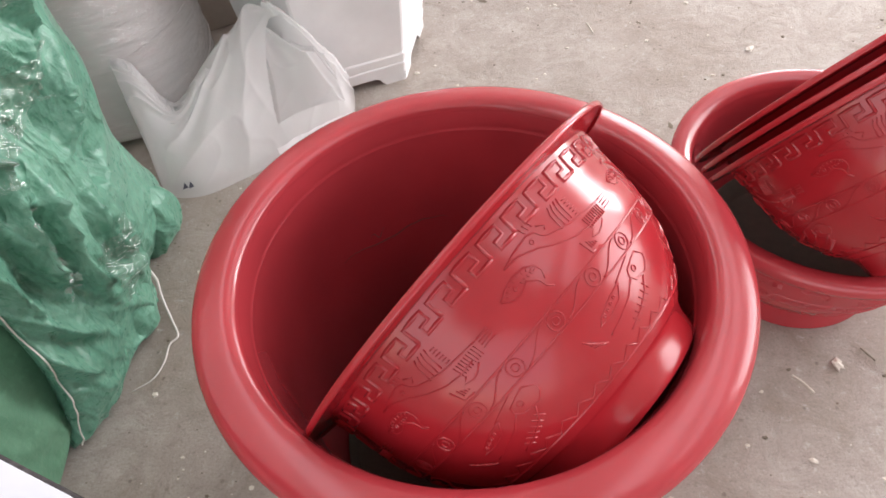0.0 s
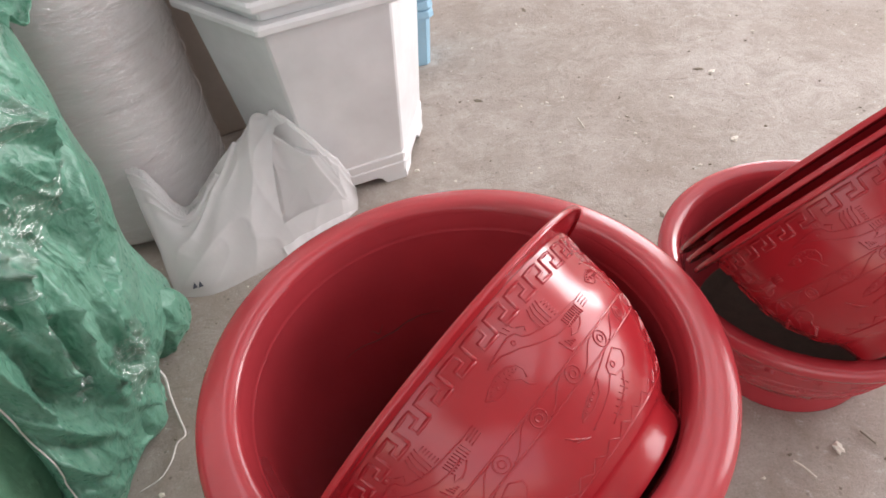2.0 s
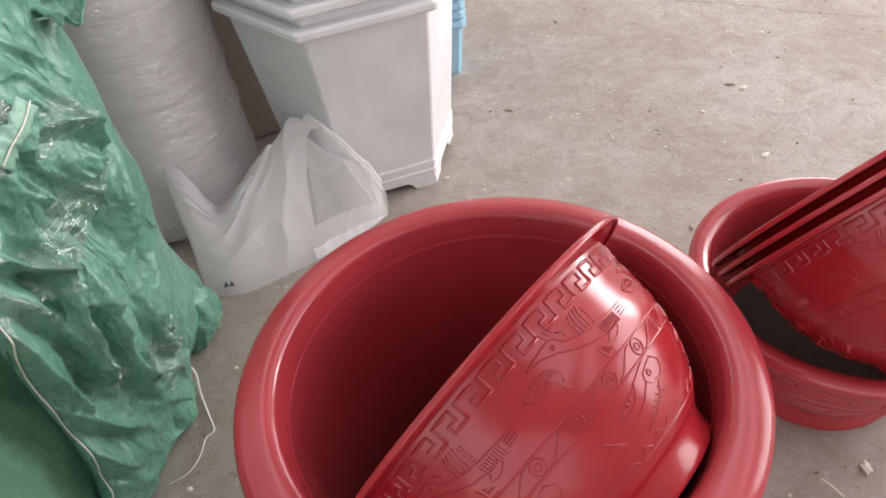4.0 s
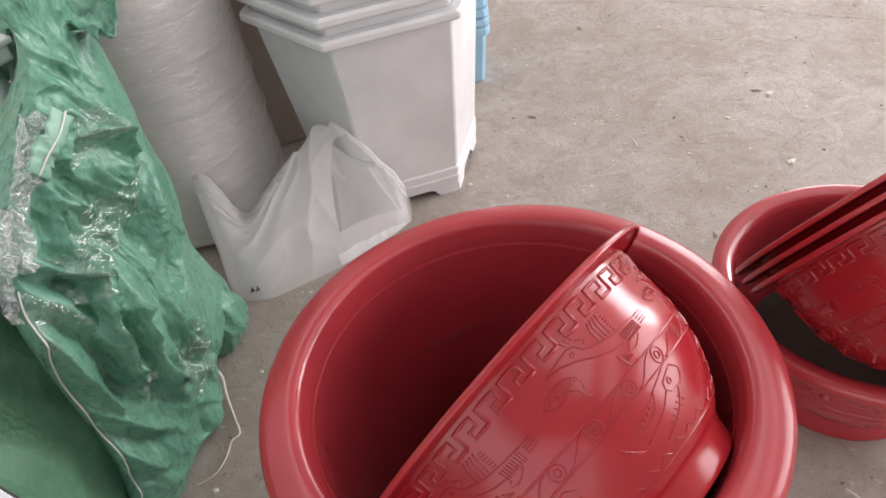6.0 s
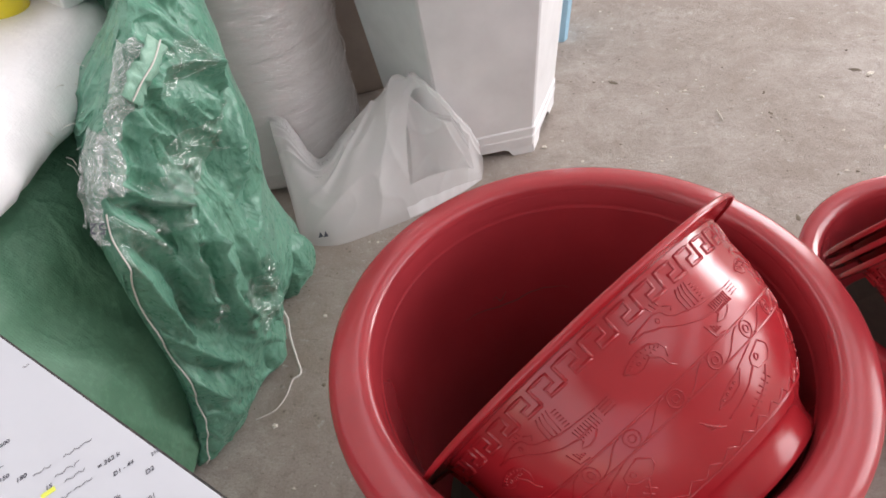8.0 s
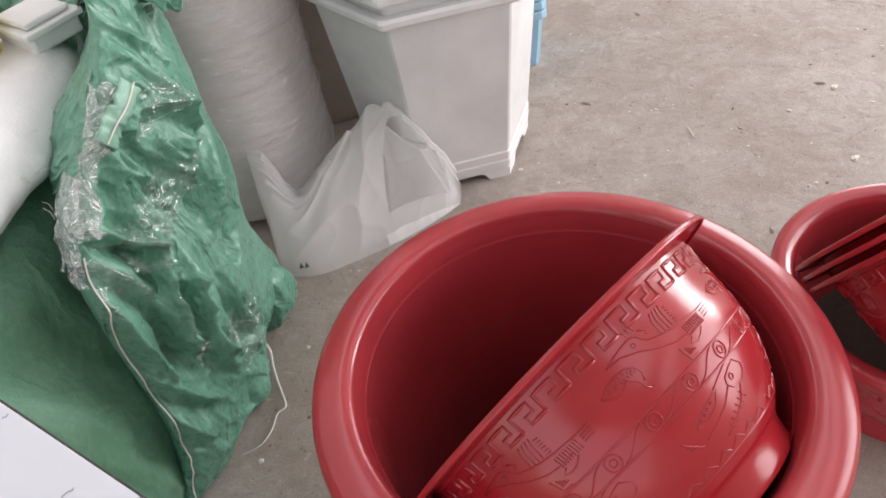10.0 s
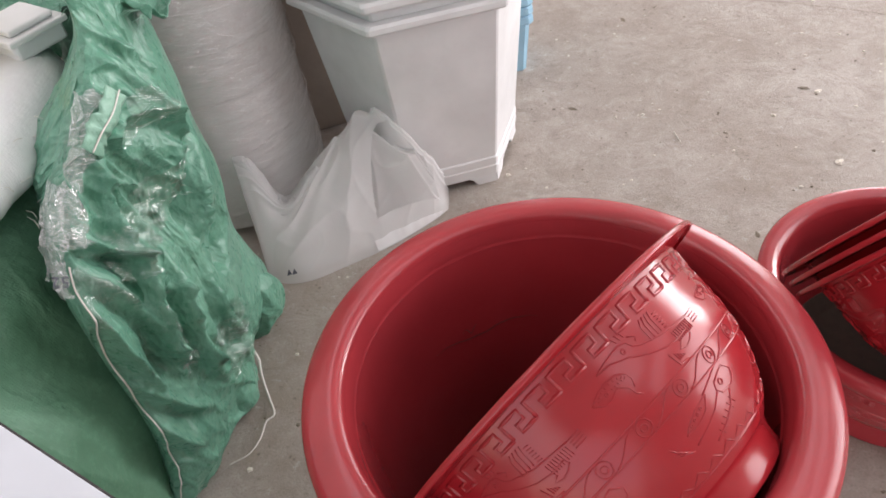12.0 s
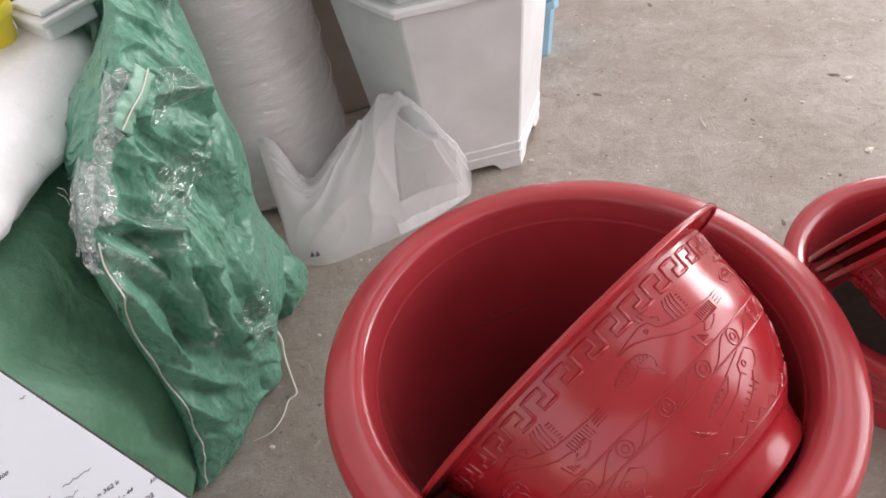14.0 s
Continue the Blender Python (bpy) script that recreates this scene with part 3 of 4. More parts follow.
def loft(name, rings, material, parent, label="", caps=(True, True), smooth=False):
    bm = bmesh.new()
    rows = [[bm.verts.new(v) for v in ring] for ring in rings]
    n = len(rows[0])
    for a, b in zip(rows, rows[1:]):
        for k in range(n):
            bm.faces.new((a[k], a[(k + 1) % n], b[(k + 1) % n], b[k]))
    if caps[0]:
        bm.faces.new(rows[0][::-1])
    if caps[1]:
        bm.faces.new(rows[-1])
    return part(name, bm, material, parent, label, smooth)


HEX_AT, HEX_TURN = (-0.335, 1.525), radians(-40)


def hex_planter(z, first):
    ob = empty("hexagonal_planter", pose(*HEX_AT, z), "white hexagonal plastic planter in a nested stack on the concrete" if first else "white hexagonal plastic planter nested in the one below", "planter", "white hexagonal planters")
    t = HEX_TURN
    rings = [hexagon(0.214, 0.022, t, 0.004), hexagon(0.219, 0.05, t, 0.004), hexagon(0.217, 0.053, t, 0.004), hexagon(0.220, 0.075, t, 0.004), hexagon(0.217, 0.079, t, 0.004),
             hexagon(0.262, 0.482, t, 0.004), hexagon(0.255, 0.482, t, 0.004), hexagon(0.211, 0.09, t, 0.004), hexagon(0.205, 0.03, t, 0.004)]
    loft("body", rings, WHITE, ob, caps=(False, True))
    lip = [hexagon(0.256, 0.478, t, 0.007), hexagon(0.283, 0.476, t, 0.004), hexagon(0.288, 0.481, t, 0.004), hexagon(0.288, 0.492, t, 0.004), hexagon(0.284, 0.499, t, 0.008), hexagon(0.262, 0.500, t, 0.007), hexagon(0.252, 0.492, t, 0.007)]
    loft("rim", lip, WHITE, ob, caps=(False, False))
    # feet left by the arched cut between the corners
    for k in range(6):
        a = t + k * math.pi / 3
        bm = bmesh.new()
        for s in (-1, 1):
            c = Vector((0.214 * math.cos(a), 0.214 * math.sin(a), 0))
            e = Vector((0.214 * math.cos(a + s * math.pi / 3), 0.214 * math.sin(a + s * math.pi / 3), 0))
            way, inw = (e - c).normalized(), -Vector((math.cos(a + s * math.pi / 6), math.sin(a + s * math.pi / 6), 0)) * 0.006
            line = [(0.002, 0.0), (0.050, 0.0), (0.056, 0.006), (0.062, 0.016), (0.074, 0.0225), (0.107, 0.024), (0.107, 0.028), (0.002, 0.028)]
            low = [bm.verts.new(c + way * x + Vector((0, 0, z0))) for x, z0 in line]
            back = [bm.verts.new(c + way * x + inw + Vector((0, 0, z0))) for x, z0 in line]
            bm.faces.new(low)
            bm.faces.new(back[::-1])
            for i in range(len(line)):
                j = (i + 1) % len(line)
                bm.faces.new((low[i], back[i], back[j], low[j]))
        part("foot", bm, WHITE, ob)
    return ob


for k in range(4):
    hex_planter(0.048 * k, k == 0)

# ---- light blue pots ----
def blue_pot(z):
    ob = empty("square_pot", pose(-0.185, 1.965, z, 0, 0, 8), "light blue square plastic pot in a nested stack", "pot", "light blue pots")
    ring = lambda r, h: [(r * sx * (1 - c * 0.16), r * sy * (1 - (1 - c) * 0.16), h) for sx, sy, c in ((1, -1, 1), (1, -1, 0), (1, 1, 0), (1, 1, 1), (-1, 1, 1), (-1, 1, 0), (-1, -1, 0), (-1, -1, 1))]
    order = lambda q: [q[i] for i in (0, 1, 2, 3, 4, 5, 6, 7)]
    loft("body", [order(ring(0.062, 0)), order(ring(0.064, 0.004)), order(ring(0.080, 0.165)), order(ring(0.077, 0.165)), order(ring(0.060, 0.006))], BLUE, ob)
    loft("rim", [order(ring(0.078, 0.160)), order(ring(0.088, 0.158)), order(ring(0.090, 0.163)), order(ring(0.089, 0.177)), order(ring(0.085, 0.181)), order(ring(0.077, 0.176))], BLUE, ob, caps=(False, False))
    return ob


for k in range(12):
    blue_pot(0.028 * k)

# ---- sacks ----
def crease(p, scale, seed):
    """Sharp folds: 1 on a ridge, falling to 0."""
    v = noise.noise(Vector(p) * scale + Vector((seed, 2.3 * seed, -seed)))
    return (1 - min(1, abs(v) * 3.0)) ** 1.7


def facet(p, scale, seed):
    """Flat facets that meet in sharp lines, as in crumpled sheet."""
    return noise.noise(Vector(p) * scale + Vector((seed, -seed, 0.7 * seed)), noise_basis="VORONOI_F1")


def pleat(y, z, y0, z0, y1, z1, bend, high, wide):
    """A sharp fold seen in the (y, z) plane: a bent line with a ridge along it and a hollow on its lower side."""
    ly, lz = y1 - y0, z1 - z0
    size = math.hypot(ly, lz)
    t = ((y - y0) * ly + (z - z0) * lz) / size ** 2
    if t < -0.25 or t > 1.25:
        return 0.0
    d = ((y - y0) * lz - (z - z0) * ly) / size - bend * 4 * t * (1 - t)
    fade = max(0.0, min(1.0, (t + 0.25) / 0.35, (1.25 - t) / 0.35))
    high *= 1.5
    ridge = max(0.0, 1 - abs(d) / wide) ** 1.6
    hollow = max(0.0, 1 - abs(d - 1.6 * wide) / (1.5 * wide)) ** 1.2
    return fade * high * (ridge - 0.65 * hollow)


def sack_mesh(name, levels, material, parent, nu=150, nv=170, power=2.6, wrinkle=0.012, seed=3.0, label="", wedge=0.0, along=(0.0, 0.30, -0.95), folds=()):
    """A filled sack. levels: height, the front's x, the least and greatest y, the depth in x. wedge: how far the side that faces
    -y runs back. Returns the mesh object and its grid of places."""
    line = smooth_line(np.array(levels, float), 24)
    d = np.concatenate([[0], np.cumsum(np.linalg.norm(np.diff(line, axis=0), axis=1))])
    rows = np.array([[np.interp(t, d, line[:, k]) for k in range(5)] for t in np.linspace(0, d[-1], nv)])
    grain = Vector(along).normalized()
    verts, faces = [], []
    for z, front, y0, y1, deep in rows:
        ax, ay = deep / 2, (y1 - y0) / 2
        for k in range(nu):
            a = 2 * math.pi * k / nu
            c, s = math.cos(a), math.sin(a)
            q = (abs(c) ** power + abs(s) ** power) ** (-1 / power)
            p = Vector((front - ax + ax * q * c, y0 + ay + ay * q * s, z))
            back = front - p.x
            p.y += wedge * back * (y1 - p.y) / max(0.02, y1 - y0)
            out = Vector((c / max(ax, 0.02), s / max(ay, 0.02), 0)).normalized()
            f = p + 0.035 * noise.noise_vector(p * 6)
            f = f - 0.70 * grain * f.dot(grain)
            zone = (0.62 + 1.1 * max(0, noise.noise(p * 4.2 + Vector((seed, 7, 1))) + 0.1)) * (1 - 0.55 * max(0, min(1, 3 * s - 0.8))) * (0.35 + 0.65 * max(0, min(1, 2.2 * c + 0.9))) * (1 - 0.5 * max(0, min(1, (z - 0.60) * 6)))
            g = crease(f, 15, seed)
            dz = 1.3 * wrinkle * noise.noise(p * 5.5 + Vector((seed, 0, 0)))
            dz += zone * wrinkle * (1.1 * g + 1.5 * facet(f, 7, seed) + 0.50 * facet(f, 20, seed + 5) + (0.55 * crease(f, 34, seed + 9) if folds else 0.0) + 0.06 * noise.noise(p * 120))
            dz -= wrinkle
            if c > 0.05:
                for fold in folds:
                    dz += pleat(p.y, z, *fold) * min(1, 3 * max(0.0, c - 0.30))
            p += out * dz
            p.z = max(0.002, p.z + 0.8 * wrinkle * noise.noise(f * 14 + Vector((0, seed, 4))) * min(1, z / 0.05))
            verts.append(p)
    for i in range(nv - 1):
        for k in range(nu):
            q = (k + 1) % nu
            faces.append((i * nu + k, i * nu + q, (i + 1) * nu + q, (i + 1) * nu + k))
    faces.append(tuple(range(nu))[::-1])
    faces.append(tuple((nv - 1) * nu + k for k in range(nu)))
    if folds:
        # the side that faces +y is drawn taut
        g = np.array(verts).reshape(nv, nu, 3)
        a = np.arange(nu) * 2 * math.pi / nu
        taut = np.clip((np.sin(a) - 0.30) * 4, 0, 1)[None, :, None] * np.clip((np.arange(nv) / nv - 0.10) * 8, 0, 1)[:, None, None]
        for _ in range(60):
            mean = (np.roll(g, 1, 0) + np.roll(g, -1, 0) + np.roll(g, 1, 1) + np.roll(g, -1, 1)) / 4
            mean[0], mean[-1] = g[0], g[-1]
            g = g + 0.9 * taut * (mean - g)
        verts = [Vector(v) for v in g.reshape(-1, 3)]
    ob = from_data(name, verts, faces, material, parent, label)
    return ob, np.array(verts).reshape(nv, nu, 3)


def film_patch(name, grid, rows, cols, lift, parent, label, seed, crumple=0.006, material=None):
    """Clear film that lies over a stretch of a sack's grid."""
    nv, nu, _ = grid.shape
    R = list(range(*rows))
    C = [k % nu for k in range(*cols)]
    mid = grid.mean(axis=1, keepdims=True)
    verts, faces = [], []
    for i, r in enumerate(R):
        for j, c in enumerate(C):
            p = Vector(grid[r, c])
            out = Vector(grid[r, c] - mid[r, 0])
            out.z = 0
            out.normalize()
            h = lift + crumple * (crease(p, 15, seed) + 0.45 * crease(p, 34, seed + 2))
            verts.append(p + out * h)
    n = len(C)
    ragged = lambda i, j: noise.noise(Vector((i * 0.21, j * 0.21, seed))) * 3.5
    for i in range(len(R) - 1):
        for j in range(n - 1):
            if min(i, j, len(R) - 2 - i, n - 2 - j) + ragged(i, j) > -0.4:
                faces.append((i * n + j, i * n + j + 1, (i + 1) * n + j + 1, (i + 1) * n + j))
    return from_data(name, verts, faces, material or FILM, parent, label)


sack = empty("woven_sack", pose(0, 0, 0), "creased green woven plastic sack, taped, standing on concrete", "sack", "green sacks")
# folds in the front of the sack: from y, z to y, z, bend, height, width
FOLDS = ((0.859, 0.525, 0.778, 0.412, 0.012, 0.022, 0.016), (0.895, 0.479, 0.813, 0.318, -0.020, 0.022, 0.015), (0.636, 0.586, 0.630, 0.441, 0.008, 0.020, 0.018),
         (0.573, 0.581, 0.636, 0.501, 0.008, 0.018, 0.014), (0.523, 0.515, 0.538, 0.305, 0.004, 0.016, 0.018), (0.565, 0.493, 0.587, 0.312, -0.006, 0.018, 0.015),
         (0.614, 0.467, 0.603, 0.279, 0.010, 0.020, 0.016), (0.657, 0.426, 0.645, 0.227, 0.010, 0.020, 0.016), (0.500, 0.365, 0.588, 0.178, 0.006, 0.014, 0.014),
         (0.509, 0.273, 0.543, 0.136, 0.008, 0.013, 0.012), (0.745, 0.651, 0.835, 0.570, -0.010, 0.013, 0.016), (0.727, 0.320, 0.723, 0.200, 0.006, 0.018, 0.013))
cloth, grid = sack_mesh("cloth", [(0.0, -0.640, 0.400, 0.95, 0.22), (0.02, -0.618, 0.385, 1.01, 0.26), (0.06, -0.600, 0.385, 1.055, 0.29), (0.10, -0.592, 0.395, 1.045, 0.30), (0.15, -0.588, 0.408, 1.02, 0.30), (0.25, -0.585, 0.416, 1.005, 0.30), (0.37, -0.585, 0.420, 1.00, 0.28),
                          (0.50, -0.590, 0.438, 1.005, 0.25), (0.58, -0.593, 0.482, 1.000, 0.22), (0.64, -0.598, 0.558, 0.995, 0.17), (0.69, -0.605, 0.660, 0.980, 0.12), (0.74, -0.605, 0.722, 0.950, 0.10), (0.79, -0.600, 0.740, 0.930, 0.10), (0.85, -0.59, 0.69, 0.94, 0.12), (0.90, -0.58, 0.68, 0.95, 0.14)],
                        GREEN, sack, nu=360, nv=330, power=3.0, wrinkle=0.0145, wedge=1.35, folds=FOLDS)


def row_at(z):
    return int(np.argmin(abs(grid[:, :, 2].mean(axis=1) - z)))


# the sewn edge with its white thread, and the clear film over the cloth
seam_line = []
for i in range(row_at(0.02), row_at(0.57), 5):
    seam_line.append(grid[i, 310] + np.array((0.005, -0.004, 0.0)))
tube("seam_thread", smooth_line(seam_line, 4), 0.0013, TWINE, sack, "white sewing thread along the edge")
film_patch("clear_film", grid, (row_at(0.575), row_at(0.705)), (303, 326), 0.003, sack, "crumpled shiny clear film", 3.0, 0.012)
film_patch("clear_film", grid, (row_at(0.53), row_at(0.635)), (288, 312), 0.007, sack, "crumpled pouch of clear film", 7.0, 0.016)
film_patch("clear_film", grid, (row_at(0.47), row_at(0.555)), (312, 376), 0.002, sack, "band of shiny clear tape", 5.0, material=TAPE)
film_patch("clear_film", grid, (row_at(0.62), row_at(0.67)), (344, 366), 0.003, sack, "scrap of shiny clear tape", 13.0, 0.008, material=TAPE)
film_patch("clear_film", grid, (row_at(0.25), row_at(0.43)), (338, 345), 0.004, sack, "loose end of clear tape", 9.0, 0.007)
film_patch("clear_film", grid, (row_at(0.14), row_at(0.26)), (352, 372), 0.003, sack, "strip of clear tape along the pleat", 17.0, 0.008, material=TAPE)
tag = film_patch("film_tag", grid, (row_at(0.52), row_at(0.57)), (294, 312), 0.010, sack, "small clear pouch with a number", 11.0, 0.006)

# pale hem torn loose at the neck, with its thread
hem_line = smooth_line([(-0.597, 0.640, 0.658), (-0.589, 0.664, 0.672), (-0.585, 0.694, 0.680), (-0.589, 0.732, 0.690)], 12)
verts = []
for k, q in enumerate(hem_line):
    for j in range(9):
        v = (j - 4) / 4
        verts.append(q + np.array((0.006 * (1 - v * v) + 0.007 * noise.noise(Vector((k * 0.10, j * 0.25, 3))), -0.012 * v * (1 + 0.5 * noise.noise(Vector((k * 0.12, v, 5)))), 0.017 * v + 0.006 * noise.noise(Vector((k * 0.3, j * 0.2, 9))))))
faces = [(9 * k + j, 9 * k + j + 1, 9 * k + j + 10, 9 * k + j + 9) for k in range(len(hem_line) - 1) for j in range(8)]
hem_ob = from_data("torn_hem", verts, faces, GREEN_PALE, sack, "pale torn hem strip at the neck")
hem_ob.modifiers.new("thickness", "SOLIDIFY").thickness = 0.0015
tube("seam_thread", hem_line + np.array((0.009, -0.002, 0.002)), 0.0012, TWINE, hem_ob, "white sewing thread along the hem")

sack_mesh("folded_corner", [(0.004, -0.62, 0.86, 0.965, 0.08), (0.03, -0.590, 0.86, 0.985, 0.12), (0.07, -0.580, 0.86, 0.990, 0.13), (0.11, -0.585, 0.87, 0.975, 0.12), (0.145, -0.60, 0.88, 0.94, 0.06)], GREEN, sack, nu=70, nv=60, wrinkle=0.010, seed=21.0, power=2.3)
sack_mesh("folded_corner", [(0.003, -0.61, 0.665, 0.735, 0.06), (0.03, -0.585, 0.655, 0.755, 0.08), (0.08, -0.575, 0.66, 0.765, 0.07), (0.13, -0.580, 0.68, 0.765, 0.05), (0.16, -0.595, 0.70, 0.75, 0.02)], GREEN, sack, nu=70, nv=60, wrinkle=0.010, seed=25.0, power=2.3)

def neck_flap():
    """The loose, gathered mouth of the sack: a rippled sheet with some thickness that falls away from its neck."""
    nu, nv = 90, 40
    verts, faces = [], []
    for side in (0, 1):
        for i in range(nu):
            u = i / (nu - 1)
            base = Vector((-0.675 - 0.50 * u, 0.985 + 0.07 * u, 0.60 - 0.02 * u))
            for k in range(nv):
                v = k / (nv - 1)
                p = base + Vector((0.02 * v, 0.03 * v, (0.16 + 0.03 * noise.noise(Vector((u * 9, 0, 2)))) * v))
                fold = 0.016 * math.sin(u * 34 + 2.5 * noise.noise(Vector((u * 5, v, 1)))) + 0.020 * facet(Vector((u * 1.2, v * 0.4, 0)), 7, 2.0)
                p.y += fold * (0.4 + 0.6 * v) + 0.002 * side
                p.x += 0.4 * fold
                verts.append(p)
    n = nu * nv
    for i in range(nu - 1):
        for k in range(nv - 1):
            q = (i * nv + k, (i + 1) * nv + k, (i + 1) * nv + k + 1, i * nv + k + 1)
            faces += [q, tuple(n + e for e in q[::-1])]
    edge = [i * nv + nv - 1 for i in range(nu)]
    faces += [(a, b, n + b, n + a) for a, b in zip(edge, edge[1:])]
    return from_data("neck_flap", verts, faces, GREEN, sack, "gathered open mouth of the sack")


neck_flap()


def mouth_sheet():
    """The frayed, spread mouth of the sack, lying back from the neck."""
    nu, nv = 90, 60
    verts, faces = [], []
    for i in range(nu):
        u = i / (nu - 1)
        for k in range(nv):
            v = k / (nv - 1)
            q = Vector((u * 1.5, v * 0.8, 0))
            fold = 0.024 * facet(q, 5, 4.0) + 0.018 * crease(q, 4, 6.0) + 0.006 * crease(q, 13, 2.0)
            ragged = 0.03 * noise.noise(Vector((u * 9, 3, 0))) + 0.012 * noise.noise(Vector((u * 40, 7, 0)))
            verts.append(Vector((-0.590 - 0.46 * u, 0.880 + 0.11 * u + ragged * (1 - v) + 0.26 * v, 0.712 - 0.01 * u + fold)))
    for i in range(nu - 1):
        for k in range(nv - 1):
            faces.append((i * nv + k, (i + 1) * nv + k, (i + 1) * nv + k + 1, i * nv + k + 1))
    ob = from_data("mouth_sheet", verts, faces, GREEN, sack, "frayed mouth of the sack, spread out")
    ob.modifiers.new("thickness", "SOLIDIFY").thickness = 0.002
    rng = random.Random(9)
    for _ in range(40):
        p = verts[rng.randrange(nu) * nv]
        e = p + Vector((rng.uniform(-0.02, 0.02), -rng.uniform(0.005, 0.022), rng.uniform(-0.010, 0.004)))
        tube("loose_fibre", [p, (p + e) / 2 + Vector((0, 0, 0.003)), e], 0.0006, GREEN_PALE, ob, "pale frayed fibre", sides=4)


mouth_sheet()

sack2 = empty("woven_sack", pose(0, 0, 0), "smooth deep green woven sack lying beside the taped one", "sack", "green sacks")
sack_mesh("cloth", [(0.0, -0.70, 0.16, 0.52, 0.44), (0.03, -0.67, 0.13, 0.62, 0.52), (0.10, -0.66, 0.11, 0.72, 0.58), (0.20, -0.66, 0.11, 0.82, 0.58), (0.32, -0.68, 0.12, 0.90, 0.56), (0.42, -0.72, 0.14, 0.95, 0.50), (0.50, -0.75, 0.18, 0.96, 0.44), (0.555, -0.81, 0.26, 0.94, 0.32), (0.575, -0.90, 0.34, 0.84, 0.14)],
          GREEN_DARK, sack2, wrinkle=0.0075, seed=8.0, nu=190, nv=160, power=2.7)

white_sack = empty("white_sack", pose(0, 0, 0), "bulging white woven sack lying on the green sacks", "sack")
sack_mesh("cloth", [(0.560, -0.90, 0.38, 0.86, 0.20), (0.564, -0.80, 0.30, 0.92, 0.36), (0.576, -0.748, 0.26, 0.95, 0.46), (0.605, -0.715, 0.24, 0.965, 0.50), (0.64, -0.712, 0.24, 0.965, 0.50), (0.675, -0.728, 0.26, 0.955, 0.48), (0.697, -0.775, 0.30, 0.93, 0.40), (0.703, -0.90, 0.42, 0.86, 0.16)],
          WHITE_SACK, white_sack, wrinkle=0.004, seed=14.0, nu=180, nv=120, power=3.2)
rng = random.Random(4)
for k in range(26):
    y, z = rng.uniform(0.60, 0.90), rng.uniform(0.56, 0.67)
    a0 = Vector((-0.718 + rng.uniform(-0.01, 0.01), y, z))
    a1 = a0 + Vector((rng.uniform(0.004, 0.018), rng.uniform(-0.012, 0.02), rng.uniform(-0.022, 0.012)))
    tube("loose_fibre", [a0, (a0 + a1) / 2 + Vector((0.004, 0, 0.004)), a1], 0.0006, TWINE, white_sack, sides=4)

# small pots on the white sack
def small_pot(at, material, label, r=0.07, h=0.09):
    ob = empty("flower_pot", at, label, "pot")
    lathe("body", smooth_line([(0.004, 0.0), (r * 0.72, 0.0), (r * 0.76, 0.004), (r * 0.96, h * 0.8), (r * 0.92, h * 0.8), (r * 0.70, 0.006), (0.004, 0.006)], 3), material, ob, n=64)
    lathe("rim", [(r * 0.93, h * 0.78), (r * 1.06, h * 0.78), (r * 1.08, h * 0.82), (r * 1.06, h), (r * 0.99, h * 1.01), (r * 0.92, h * 0.96)], material, ob, n=64, closed=True)
    return ob


square = empty("square_pot", pose(-0.800, 0.880, 0.690, 0, 3, -24), "small square white plastic pot on the white sack", "pot")
bm = bmesh.new()
box(bm, (-0.043, -0.043, 0.0), (0.043, 0.043, 0.030), 0.005)
part("body", bm, WHITE, square)
bm = bmesh.new()
box(bm, (-0.050, -0.050, 0.026), (0.050, 0.050, 0.036), 0.003)
part("rim", bm, WHITE, square)
bm = bmesh.new()
box(bm, (-0.038, -0.038, 0.0362), (0.038, 0.038, 0.046), 0.004)
part("base_step", bm, WHITE, square)
small_pot(pose(-0.872, 0.815, 0.690, 5, 6, 0), YELLOW, "small bright yellow plastic pot on the white sack", 0.048, 0.070)

# ---- wrapped roll, card, bag ----
roll_ob = empty("wrapped_stack", pose(-0.840, 1.410, 0), "tall round stack bound in clear stretch wrap, standing on concrete", "wrapped stack")


def wrapped(parent):
    nu, nv, top = 110, 420, 0.95
    verts, faces = [], []
    for i in range(nv):
        z = top * i / (nv - 1)
        r0 = 0.214 + 0.0015 * math.sin(z * 17) + 0.00025 * math.sin(z * 640 + 3 * noise.noise(Vector((0, 0, z * 20))))
        if z < 0.03:
            r0 -= 0.03 * (1 - z / 0.03) ** 2
        for k in range(nu):
            a = 2 * math.pi * k / nu
            q = Vector((math.cos(a), math.sin(a), z))
            h = Vector((q.x * 1.5, q.y * 1.5, z * 40 + 2.2 * q.x))
            r = r0 + 0.0016 * noise.noise(h) + 0.0005 * crease(h, 2.2, 4) + 0.0006 * noise.noise(h * 4)
            verts.append((r * q.x, r * q.y, z))
    for i in range(nv - 1):
        for k in range(nu):
            q = (k + 1) % nu
            faces.append((i * nu + k, i * nu + q, (i + 1) * nu + q, (i + 1) * nu + k))
    faces += [tuple(range(nu))[::-1], tuple((nv - 1) * nu + k for k in range(nu))]
    return from_data("wrap", verts, faces, WRAP, parent)


